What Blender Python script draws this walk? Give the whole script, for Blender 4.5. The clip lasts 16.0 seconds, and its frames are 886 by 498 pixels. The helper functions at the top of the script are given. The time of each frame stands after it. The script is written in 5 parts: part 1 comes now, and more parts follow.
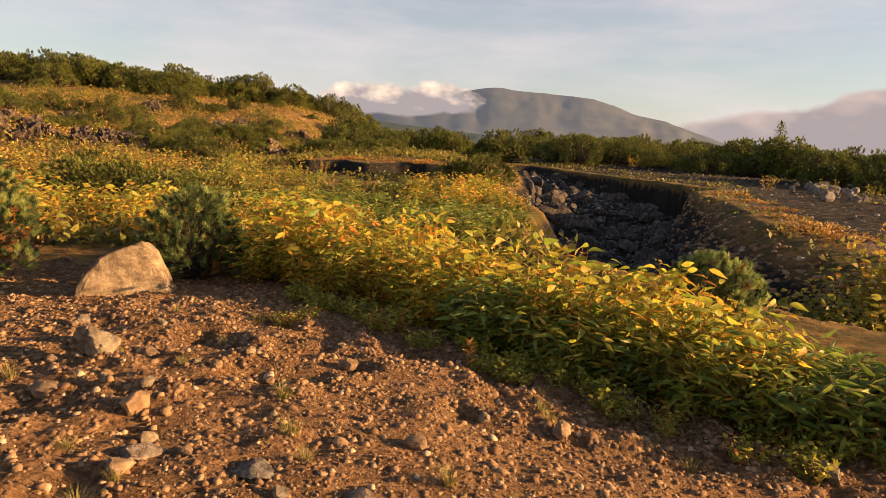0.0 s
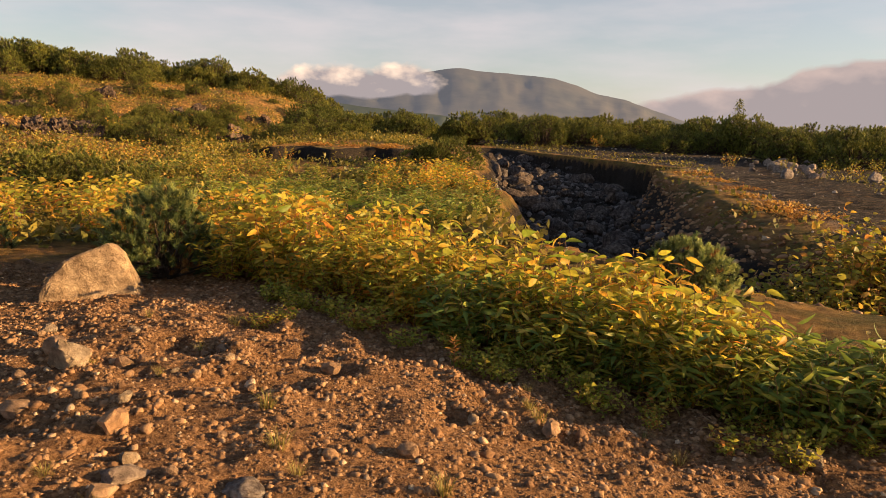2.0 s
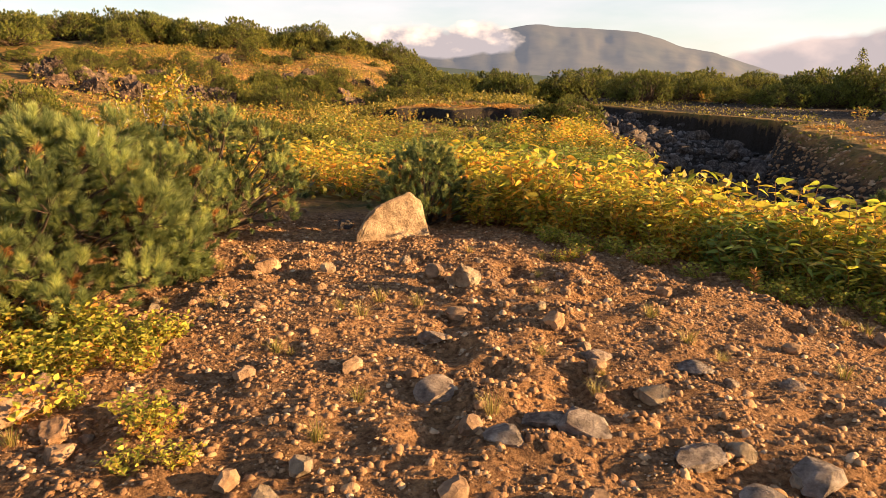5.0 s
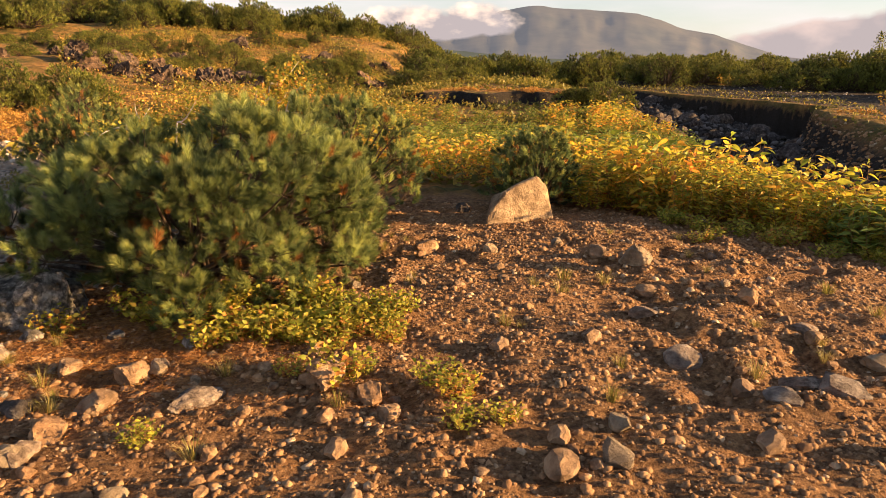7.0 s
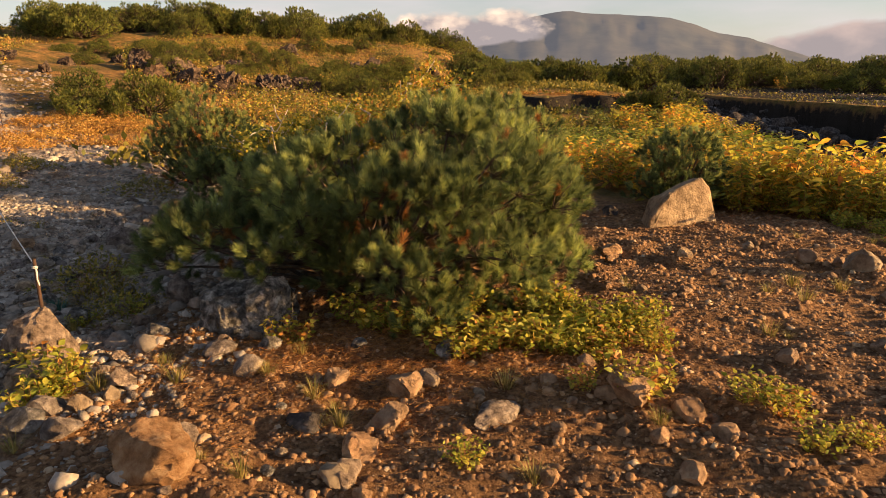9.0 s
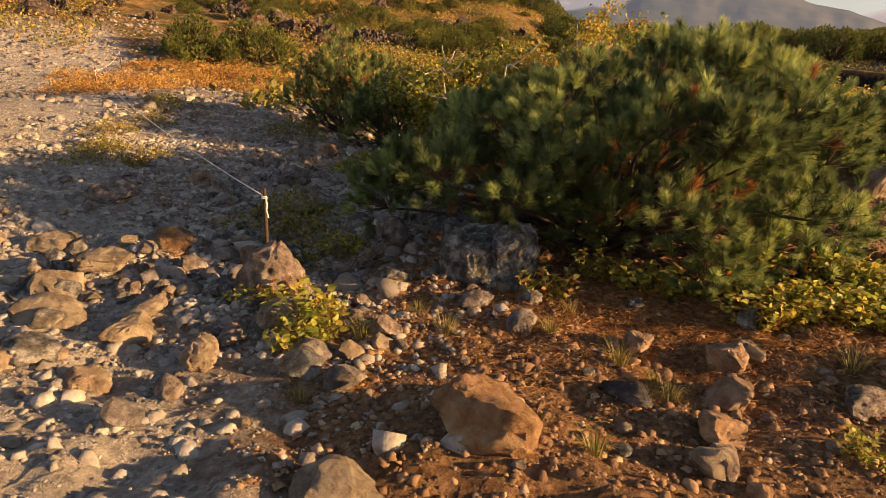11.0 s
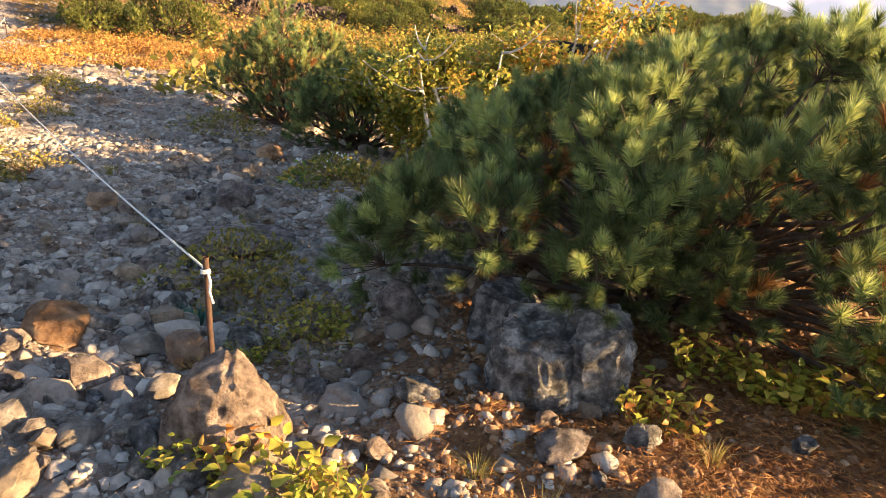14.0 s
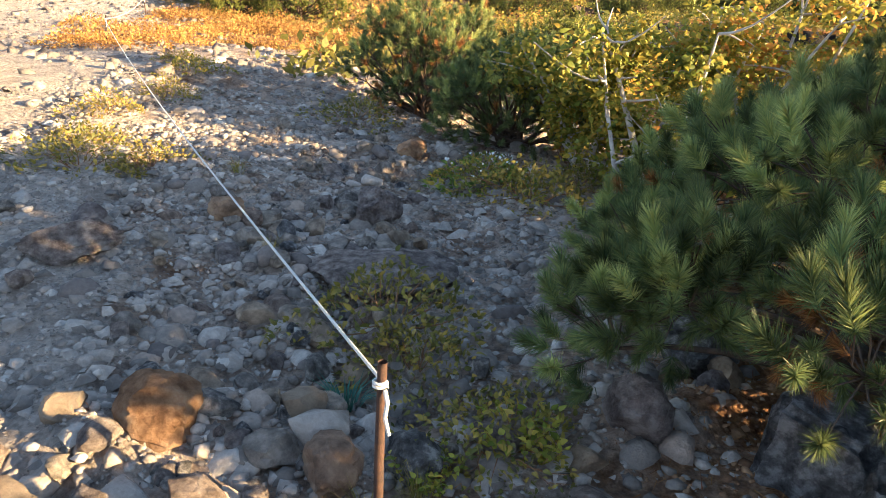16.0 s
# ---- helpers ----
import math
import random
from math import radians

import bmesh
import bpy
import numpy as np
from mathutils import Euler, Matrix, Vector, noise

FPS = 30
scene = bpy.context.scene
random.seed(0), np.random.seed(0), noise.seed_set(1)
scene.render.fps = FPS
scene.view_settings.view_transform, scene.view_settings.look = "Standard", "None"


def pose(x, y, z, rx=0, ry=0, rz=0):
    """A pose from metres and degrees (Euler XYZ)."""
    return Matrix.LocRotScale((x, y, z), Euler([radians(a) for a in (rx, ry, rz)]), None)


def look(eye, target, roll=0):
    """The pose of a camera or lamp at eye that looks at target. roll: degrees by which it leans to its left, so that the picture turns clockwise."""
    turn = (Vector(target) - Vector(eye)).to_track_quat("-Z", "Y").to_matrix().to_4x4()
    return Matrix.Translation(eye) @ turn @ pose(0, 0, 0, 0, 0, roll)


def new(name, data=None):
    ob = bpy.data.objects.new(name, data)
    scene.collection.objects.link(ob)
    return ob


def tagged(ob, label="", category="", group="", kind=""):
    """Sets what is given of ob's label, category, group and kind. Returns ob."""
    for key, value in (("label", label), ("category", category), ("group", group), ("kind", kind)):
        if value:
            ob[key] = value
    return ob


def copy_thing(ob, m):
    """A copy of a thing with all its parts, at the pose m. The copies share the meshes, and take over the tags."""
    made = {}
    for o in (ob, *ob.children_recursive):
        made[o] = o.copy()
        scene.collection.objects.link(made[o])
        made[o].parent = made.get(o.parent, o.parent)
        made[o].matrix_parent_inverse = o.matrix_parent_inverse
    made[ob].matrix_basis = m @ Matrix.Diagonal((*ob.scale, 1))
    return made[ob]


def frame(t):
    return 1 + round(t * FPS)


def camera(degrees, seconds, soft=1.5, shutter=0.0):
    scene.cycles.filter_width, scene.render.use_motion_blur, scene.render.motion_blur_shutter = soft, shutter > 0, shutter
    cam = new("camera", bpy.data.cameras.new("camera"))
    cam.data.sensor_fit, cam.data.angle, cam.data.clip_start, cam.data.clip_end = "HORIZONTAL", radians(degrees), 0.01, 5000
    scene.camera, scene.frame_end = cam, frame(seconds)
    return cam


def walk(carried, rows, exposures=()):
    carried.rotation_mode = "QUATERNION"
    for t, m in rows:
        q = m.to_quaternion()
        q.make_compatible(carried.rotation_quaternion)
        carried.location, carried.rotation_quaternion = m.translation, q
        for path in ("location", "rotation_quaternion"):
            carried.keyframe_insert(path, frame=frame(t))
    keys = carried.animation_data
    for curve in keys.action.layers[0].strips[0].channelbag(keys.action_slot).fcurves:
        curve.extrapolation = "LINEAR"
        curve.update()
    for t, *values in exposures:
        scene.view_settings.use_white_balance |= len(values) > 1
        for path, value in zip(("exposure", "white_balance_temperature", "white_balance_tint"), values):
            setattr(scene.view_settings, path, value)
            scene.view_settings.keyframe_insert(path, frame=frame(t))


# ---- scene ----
cam = camera(67.4, 16.0, soft=0.8)
PATH = [
    (0, (0.053, 0.022, 1.497), (0.067, 1.996, 1.176), 2.6),
    (0.5, (-0.014, 0.054, 1.51), (0.042, 2.025, 1.175), 2.6),
    (1, (0.052, 0.076, 1.543), (0.158, 2.044, 1.204), 2.5),
    (1.5, (0.073, 0.119, 1.558), (0.202, 2.084, 1.209), 2.1),
    (2, (-0.048, 0.113, 1.581), (0.07, 2.074, 1.211), 1.7),
    (2.5, (-0.242, -0.053, 1.56), (-0.16, 1.907, 1.176), 1.5),
    (3, (-0.439, -0.233, 1.558), (-0.39, 1.724, 1.148), 1.4),
    (3.5, (-0.775, -0.288, 1.519), (-0.76, 1.663, 1.081), 1.1),
    (4, (-1.096, -0.447, 1.56), (-1.116, 1.499, 1.1), 0.9),
    (4.5, (-1.413, -0.605, 1.612), (-1.474, 1.335, 1.132), 0.9),
    (5, (-1.832, -0.716, 1.567), (-1.939, 1.221, 1.08), 0.3),
    (5.2, (-1.998, -0.771, 1.587), (-2.122, 1.163, 1.093), -0.0),
    (7.3, (-3.286, -1.09, 1.62), (-3.384, 0.833, 1.08), 0.3),
    (7.5, (-3.394, -1.067, 1.621), (-3.487, 0.856, 1.079), -0.0),
    (8, (-3.688, -0.958, 1.662), (-3.784, 0.965, 1.124), -0.7),
    (8.5, (-4.018, -0.957, 1.626), (-4.15, 0.969, 1.102), -0.7),
    (9, (-4.415, -0.932, 1.533), (-4.604, 0.991, 1.015), -0.2),
    (9.5, (-4.734, -0.799, 1.436), (-4.976, 1.114, 0.907), 0.5),
    (10, (-5.007, -0.772, 1.367), (-5.304, 1.127, 0.815), 1.1),
    (10.2, (-5.121, -0.77, 1.345), (-5.437, 1.122, 0.779), 1.3),
    (12.3, (-5.992, -0.035, 1.261), (-6.402, 1.805, 0.594), 1.8),
    (12.5, (-6.033, 0.107, 1.259), (-6.445, 1.946, 0.587), 1.9),
    (13, (-6.125, 0.392, 1.28), (-6.471, 2.241, 0.601), 2.4),
    (13.5, (-6.202, 0.522, 1.257), (-6.379, 2.399, 0.589), 3.5),
    (14, (-6.218, 0.568, 1.28), (-6.358, 2.448, 0.612), 3.4),
    (14.5, (-6.259, 0.799, 1.252), (-6.403, 2.673, 0.571), 3.3),
    (15, (-6.34, 0.991, 1.229), (-6.515, 2.859, 0.535), 3.6),
    (15.5, (-6.525, 1.216, 1.194), (-6.767, 3.069, 0.48), 3.8),
    (16, (-6.766, 1.441, 1.181), (-7.204, 3.252, 0.452), 3.4),
]
EXPOSURES = [(0.0, 1.45, 6500, 10), (2.0, 1.37, 6500, 10), (3.5, 1.55, 6500, 10), (5.0, 1.95, 6500, 10), (7.5, 1.75, 6500, 10), (9.0, 1.40, 6500, 10), (10.0, 1.00, 6500, 10), (12.3, 2.17, 6100, 8), (14.0, 2.50, 5550, 5), (15.0, 2.30, 5200, 3), (16.0, 2.66, 5100, 1)]
walk(cam, [(t, look(eye, target, roll)) for t, eye, target, roll in PATH], EXPOSURES)

# ---- world and sun ----
SUN_ELEVATION, SUN_AZIMUTH = 12.5, 95.0  # degrees; azimuth clockwise from +y
world = bpy.data.worlds.new("world")
scene.world = world
world.use_nodes = True
wn, wl = world.node_tree.nodes, world.node_tree.links
wn.clear()
w_out = wn.new("ShaderNodeOutputWorld")
w_bg = wn.new("ShaderNodeBackground")
w_sky = wn.new("ShaderNodeTexSky")
w_sky.sky_type = 'NISHITA'
w_sky.sun_disc = False
w_sky.sun_elevation = radians(SUN_ELEVATION)
w_sky.sun_rotation = radians(SUN_AZIMUTH)
w_sky.altitude = 600
w_sky.air_density, w_sky.dust_density, w_sky.ozone_density = 1.0, 1.2, 1.0
w_bg.inputs["Strength"].default_value = 0.053
# thin streaks of high cloud
w_tc = wn.new("ShaderNodeTexCoord")
w_map = wn.new("ShaderNodeMapping")
w_map.inputs["Scale"].default_value = (1.6, 1.6, 7.0)
w_noise = wn.new("ShaderNodeTexNoise")
w_noise.inputs["Scale"].default_value = 1.7
w_noise.inputs["Detail"].default_value = 5.0
w_noise.inputs["Roughness"].default_value = 0.55
w_ramp = wn.new("ShaderNodeValToRGB")
w_ramp.color_ramp.elements[0].position = 0.40
w_ramp.color_ramp.elements[0].color = (0.34, 0.34, 0.34, 1)
w_ramp.color_ramp.elements[1].position = 0.70
w_ramp.color_ramp.elements[1].color = (0.85, 0.85, 0.85, 1)
w_mix = wn.new("ShaderNodeMix")
w_mix.data_type = 'RGBA'
w_mix.inputs["B"].default_value = (6.0, 5.3, 5.3, 1)
wl.new(w_tc.outputs["Generated"], w_map.inputs["Vector"])
wl.new(w_map.outputs["Vector"], w_noise.inputs["Vector"])
wl.new(w_noise.outputs["Fac"], w_ramp.inputs["Fac"])
# the haze thins out towards the zenith
w_sep = wn.new("ShaderNodeSeparateXYZ")
wl.new(w_tc.outputs["Generated"], w_sep.inputs["Vector"])
w_high = wn.new("ShaderNodeMapRange")
w_high.inputs["From Min"].default_value = 0.22
w_high.inputs["From Max"].default_value = 0.65
w_high.inputs["To Min"].default_value = 1.0
w_high.inputs["To Max"].default_value = 0.1
wl.new(w_sep.outputs["Z"], w_high.inputs["Value"])
w_thin = wn.new("ShaderNodeMath")
w_thin.operation = 'MULTIPLY'
wl.new(w_ramp.outputs["Color"], w_thin.inputs[0])
wl.new(w_high.outputs["Result"], w_thin.inputs[1])
wl.new(w_thin.outputs["Value"], w_mix.inputs["Factor"])
wl.new(w_sky.outputs["Color"], w_mix.inputs["A"])
wl.new(w_mix.outputs["Result"], w_bg.inputs["Color"])
wl.new(w_bg.outputs["Background"], w_out.inputs["Surface"])

sun_data = bpy.data.lights.new("sun", 'SUN')
sun_data.energy = 5.0
sun_data.angle = radians(0.6)
sun_data.color = (1.0, 0.62, 0.27)
sun = new("sun", sun_data)
az = radians(SUN_AZIMUTH)
el = radians(SUN_ELEVATION)
SUN_WAY = Vector((math.sin(az) * math.cos(el), math.cos(az) * math.cos(el), math.sin(el)))
sun.matrix_world = look(SUN_WAY * 60, (0, 0, 0))

# ---- materials ----
def shader(name):
    m = bpy.data.materials.new(name)
    m.use_nodes = True
    nt = m.node_tree
    return m, nt.nodes, nt.links, nt.nodes["Principled BSDF"]


def ramp(nodes, stops):
    r = nodes.new("ShaderNodeValToRGB")
    els = r.color_ramp.elements
    while len(els) < len(stops):
        els.new(0.5)
    for e, (p, c) in zip(els, stops):
        e.position, e.color = p, (*c, 1)
    return r


def noise_node(nodes, links, scale, detail=5.0, rough=0.6, coord="Object"):
    tc = nodes.new("ShaderNodeTexCoord")
    n = nodes.new("ShaderNodeTexNoise")
    n.inputs["Scale"].default_value = scale
    n.inputs["Detail"].default_value = detail
    n.inputs["Roughness"].default_value = rough
    links.new(tc.outputs[coord], n.inputs["Vector"])
    return n


def mix_color(nodes, links, fac, a, b, blend='MIX'):
    m = nodes.new("ShaderNodeMix")
    m.data_type = 'RGBA'
    m.blend_type = blend
    for key, v in (("Factor", fac), ("A", a), ("B", b)):
        if isinstance(v, (int, float)):
            m.inputs[key].default_value = v
        elif isinstance(v, tuple):
            m.inputs[key].default_value = (*v, 1)
        else:
            links.new(v, m.inputs[key])
    return m.outputs["Result"]


def add_bump(nodes, links, bsdf, height, strength, distance):
    b = nodes.new("ShaderNodeBump")
    b.inputs["Strength"].default_value = strength
    b.inputs["Distance"].default_value = distance
    links.new(height, b.inputs["Height"])
    links.new(b.outputs["Normal"], bsdf.inputs["Normal"])


def rock_material(name, dark, mid, light, scale=9.0, bump=0.6, lichen=None):
    m, n, l, b = shader(name)
    fine = noise_node(n, l, scale, 8, 0.68)
    r = ramp(n, [(0.36, dark), (0.5, mid), (0.63, light)])
    l.new(fine.outputs["Fac"], r.inputs["Fac"])
    big = noise_node(n, l, scale * 0.22, 3, 0.5)
    big_r = ramp(n, [(0.3, (0.72, 0.70, 0.68)), (0.7, (1.15, 1.1, 1.05))])
    l.new(big.outputs["Fac"], big_r.inputs["Fac"])
    col = mix_color(n, l, 1.0, r.outputs["Color"], big_r.outputs["Color"], 'MULTIPLY')
    info = n.new("ShaderNodeObjectInfo")
    tint = ramp(n, [(0.0, (0.8, 0.78, 0.78)), (0.5, (1.0, 0.97, 0.92)), (1.0, (1.12, 0.98, 0.82))])
    l.new(info.outputs["Random"], tint.inputs["Fac"])
    col = mix_color(n, l, 1.0, col, tint.outputs["Color"], 'MULTIPLY')
    if lichen:
        patch = noise_node(n, l, scale * 0.6, 6, 0.7)
        pr = ramp(n, [(0.63, (0, 0, 0)), (0.70, (1, 1, 1))])
        l.new(patch.outputs["Fac"], pr.inputs["Fac"])
        col = mix_color(n, l, pr.outputs["Color"], col, lichen)
    l.new(col, b.inputs["Base Color"])
    b.inputs["Roughness"].default_value = 0.92
    b.inputs["Specular IOR Level"].default_value = 0.2
    pit = noise_node(n, l, scale * 3.0, 8, 0.75)
    vor = n.new("ShaderNodeTexVoronoi")
    vor.inputs["Scale"].default_value = scale * 1.3
    l.new(n["Texture Coordinate"].outputs["Object"], vor.inputs["Vector"])
    both = n.new("ShaderNodeMath")
    both.operation = 'MULTIPLY_ADD'
    l.new(vor.outputs["Distance"], both.inputs[0])
    both.inputs[1].default_value = 0.35
    l.new(pit.outputs["Fac"], both.inputs[2])
    add_bump(n, l, b, both.outputs["Value"], bump, 0.04)
    return m


def pebble_material(name, stops):
    """Many small stones in one mesh, each with its own shade."""
    m, n, l, b = shader(name)
    geo = n.new("ShaderNodeNewGeometry")
    r = ramp(n, stops)
    l.new(geo.outputs["Random Per Island"], r.inputs["Fac"])
    g = noise_node(n, l, 40, 5, 0.7)
    gr = ramp(n, [(0.3, (0.7, 0.7, 0.7)), (0.7, (1.2, 1.2, 1.2))])
    l.new(g.outputs["Fac"], gr.inputs["Fac"])
    l.new(mix_color(n, l, 1.0, r.outputs["Color"], gr.outputs["Color"], 'MULTIPLY'), b.inputs["Base Color"])
    b.inputs["Roughness"].default_value = 0.9
    b.inputs["Specular IOR Level"].default_value = 0.2
    add_bump(n, l, b, g.outputs["Fac"], 0.5, 0.02)
    return m


def leaf_material(name, stops, through_light=0.35, shift=0.25, rough=0.5, clump=30.0, low=0.78, high=1.15):
    """Leaves or needles: each island its own shade, each plant a shift of it; light passes through."""
    m, n, l, b = shader(name)
    geo = n.new("ShaderNodeNewGeometry")
    info = n.new("ShaderNodeObjectInfo")
    mul = n.new("ShaderNodeMath")
    mul.operation = 'MULTIPLY_ADD'
    mul.inputs[1].default_value = shift
    mul.inputs[2].default_value = -shift / 2
    l.new(info.outputs["Random"], mul.inputs[0])
    add = n.new("ShaderNodeMath")
    add.use_clamp = True
    l.new(geo.outputs["Random Per Island"], add.inputs[0])
    l.new(mul.outputs["Value"], add.inputs[1])
    r = ramp(n, stops)
    l.new(add.outputs["Value"], r.inputs["Fac"])
    v = noise_node(n, l, clump, 3, 0.5)
    vr = ramp(n, [(0.36, (low, low, low)), (0.64, (high, high, high))])
    l.new(v.outputs["Fac"], vr.inputs["Fac"])
    col = mix_color(n, l, 1.0, r.outputs["Color"], vr.outputs["Color"], 'MULTIPLY')
    l.new(col, b.inputs["Base Color"])
    b.inputs["Roughness"].default_value = rough
    b.inputs["Specular IOR Level"].default_value = 0.3
    tr = n.new("ShaderNodeBsdfTranslucent")
    l.new(col, tr.inputs["Color"])
    ms = n.new("ShaderNodeMixShader")
    ms.inputs["Fac"].default_value = through_light
    l.new(b.outputs["BSDF"], ms.inputs[1])
    l.new(tr.outputs["BSDF"], ms.inputs[2])
    l.new(ms.outputs["Shader"], n["Material Output"].inputs["Surface"])
    return m


def bark_material(name, dark, light, scale=30):
    m, n, l, b = shader(name)
    g = noise_node(n, l, scale, 6, 0.7)
    r = ramp(n, [(0.35, dark), (0.65, light)])
    l.new(g.outputs["Fac"], r.inputs["Fac"])
    l.new(r.outputs["Color"], b.inputs["Base Color"])
    b.inputs["Roughness"].default_value = 0.85
    add_bump(n, l, b, g.outputs["Fac"], 0.5, 0.01)
    return m


def ground_material():
    """Rust gravel, grey gravel, dark soil that also holds painted gully shade, heath and dry grass, laid out by the
    attribute 'zone'.
    """
    m, n, l, b = shader("ground_soil")
    at = n.new("ShaderNodeAttribute")
    at.attribute_name = "zone"
    sep = n.new("ShaderNodeSeparateColor")
    l.new(at.outputs["Color"], sep.inputs["Color"])
    fine = noise_node(n, l, 26, 8, 0.72)
    mid = noise_node(n, l, 4.2, 6, 0.65)
    wide = noise_node(n, l, 0.9, 5, 0.6)
    def two(dark, light, src):
        r = ramp(n, [(0.37, dark), (0.63, light)])
        l.new(src.outputs["Fac"], r.inputs["Fac"])
        return r.outputs["Color"]
    rust = two((0.13, 0.065, 0.032), (0.46, 0.265, 0.13), fine)
    rust = mix_color(n, l, 1.0, rust, two((0.72, 0.70, 0.70), (1.2, 1.14, 1.08), mid), 'MULTIPLY')
    grey = two((0.34, 0.285, 0.235), (0.72, 0.615, 0.515), fine)
    grey = mix_color(n, l, 1.0, grey, two((0.75, 0.74, 0.74), (1.15, 1.12, 1.08), mid), 'MULTIPLY')
    # black soil, taken darker still to hold the gully's shade in its colour
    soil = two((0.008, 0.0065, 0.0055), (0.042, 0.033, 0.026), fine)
    heath = two((0.17, 0.085, 0.03), (0.46, 0.25, 0.08), mid)
    green = two((0.04, 0.045, 0.012), (0.13, 0.11, 0.03), fine)
    heath = mix_color(n, l, two((0, 0, 0), (1, 1, 1), wide), heath, green)
    # ragged edges between the zones
    def ragged(channel):
        a = n.new("ShaderNodeMath")
        a.operation = 'MULTIPLY_ADD'
        l.new(mid.outputs["Fac"], a.inputs[0])
        a.inputs[1].default_value = 0.9
        l.new(sep.outputs[channel], a.inputs[2])
        r = ramp(n, [(0.66, (0, 0, 0)), (1.12, (1, 1, 1))])
        l.new(a.outputs["Value"], r.inputs["Fac"])
        return r.outputs["Color"]
    col = mix_color(n, l, ragged("Red"), rust, grey)
    col = mix_color(n, l, ragged("Green"), col, heath)
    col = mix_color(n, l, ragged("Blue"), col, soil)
    l.new(col, b.inputs["Base Color"])
    b.inputs["Roughness"].default_value = 0.95
    b.inputs["Specular IOR Level"].default_value = 0.15
    h = n.new("ShaderNodeMath")
    h.operation = 'ADD'
    l.new(fine.outputs["Fac"], h.inputs[0])
    l.new(mid.outputs["Fac"], h.inputs[1])
    add_bump(n, l, b, h.outputs["Value"], 1.0, 0.075)
    return m


GROUND = ground_material()
PALE_ROCK = rock_material("pale_rock", (0.20, 0.155, 0.115), (0.37, 0.30, 0.225), (0.52, 0.435, 0.33), 10, 0.9)
TAN_ROCK = rock_material("tan_rock", (0.17, 0.115, 0.075), (0.33, 0.225, 0.15), (0.46, 0.34, 0.23), 12, 0.6)
ORANGE_ROCK = rock_material("orange_rock", (0.20, 0.11, 0.055), (0.38, 0.23, 0.125), (0.50, 0.35, 0.22), 12, 0.9)
GREY_ROCK = rock_material("grey_lava_rock", (0.06, 0.058, 0.058), (0.21, 0.205, 0.205), (0.58, 0.57, 0.56), 16, 1.0, (0.13, 0.085, 0.03))
PALE_GREY_ROCK = rock_material("pale_grey_rock", (0.17, 0.15, 0.13), (0.32, 0.285, 0.245), (0.48, 0.43, 0.375), 22, 0.7)
MAUVE_ROCK = rock_material("mauve_rock", (0.13, 0.105, 0.097), (0.31, 0.265, 0.245), (0.52, 0.465, 0.43), 18, 1.0)
DARK_ROCK = rock_material("dark_rock", (0.036, 0.031, 0.03), (0.09, 0.078, 0.075), (0.20, 0.18, 0.17), 8, 0.9)
CRAG = rock_material("crag_rock", (0.03, 0.024, 0.022), (0.095, 0.07, 0.058), (0.21, 0.155, 0.12), 4, 1.0)
RUST_GRAVEL = pebble_material("rust_gravel", [(0.0, (0.17, 0.092, 0.05)), (0.5, (0.30, 0.17, 0.087)), (0.92, (0.42, 0.255, 0.135)), (1.0, (0.52, 0.39, 0.26))])
GREY_GRAVEL = pebble_material("grey_gravel", [(0.0, (0.18, 0.15, 0.123)), (0.45, (0.33, 0.275, 0.225)), (0.9, (0.46, 0.395, 0.33)), (1.0, (0.58, 0.51, 0.43))])
BROWN_GRAVEL = pebble_material("brown_gravel", [(0.0, (0.14, 0.115, 0.10)), (0.5, (0.27, 0.22, 0.185)), (1.0, (0.42, 0.32, 0.24))])
DARK_GRAVEL = pebble_material("dark_gravel", [(0.0, (0.028, 0.024, 0.022)), (0.5, (0.07, 0.061, 0.058)), (1.0, (0.20, 0.175, 0.165))])
NEEDLES = leaf_material("pine_needles", [(0.0, (0.072, 0.118, 0.052)), (1.0, (0.24, 0.27, 0.086))], 0.46, 0.2, 0.42, 5.0, 0.45, 1.35)
# lighter copy of the needles: young growth and painted sunlit tips
FRESH_LIT_NEEDLES = leaf_material("fresh_lit_pine_needles", [(0.0, (0.25, 0.315, 0.11)), (1.0, (0.48, 0.48, 0.145))], 0.46, 0.2, 0.42, 5.0, 0.7, 1.3)
FAR_NEEDLES = leaf_material("far_pine_needles", [(0.0, (0.075, 0.105, 0.025)), (1.0, (0.27, 0.26, 0.05))], 0.28, 0.4, 0.5, 1.6, 0.45, 1.4)
DEAD_NEEDLES = leaf_material("dead_pine_needles", [(0.0, (0.18, 0.065, 0.02)), (0.5, (0.34, 0.15, 0.04)), (1.0, (0.52, 0.28, 0.09))], 0.2, 0.2, 0.7)
KNOTWEED = leaf_material("knotweed_leaves", [(0.0, (0.22, 0.28, 0.035)), (0.38, (0.45, 0.40, 0.05)), (0.66, (0.68, 0.47, 0.06)), (0.88, (0.76, 0.40, 0.05)), (1.0, (0.74, 0.27, 0.045))], 0.55, 0.35)
BAMBOO_GRASS = leaf_material("bamboo_grass_leaves", [(0.0, (0.11, 0.17, 0.035)), (0.5, (0.21, 0.27, 0.045)), (0.85, (0.38, 0.37, 0.06)), (1.0, (0.58, 0.42, 0.08))], 0.4, 0.3)
GOLD_GRASS = leaf_material("golden_bamboo_grass_leaves", [(0.0, (0.20, 0.24, 0.032)), (0.4, (0.42, 0.41, 0.05)), (0.8, (0.68, 0.54, 0.065)), (1.0, (0.76, 0.42, 0.055))], 0.5, 0.35)
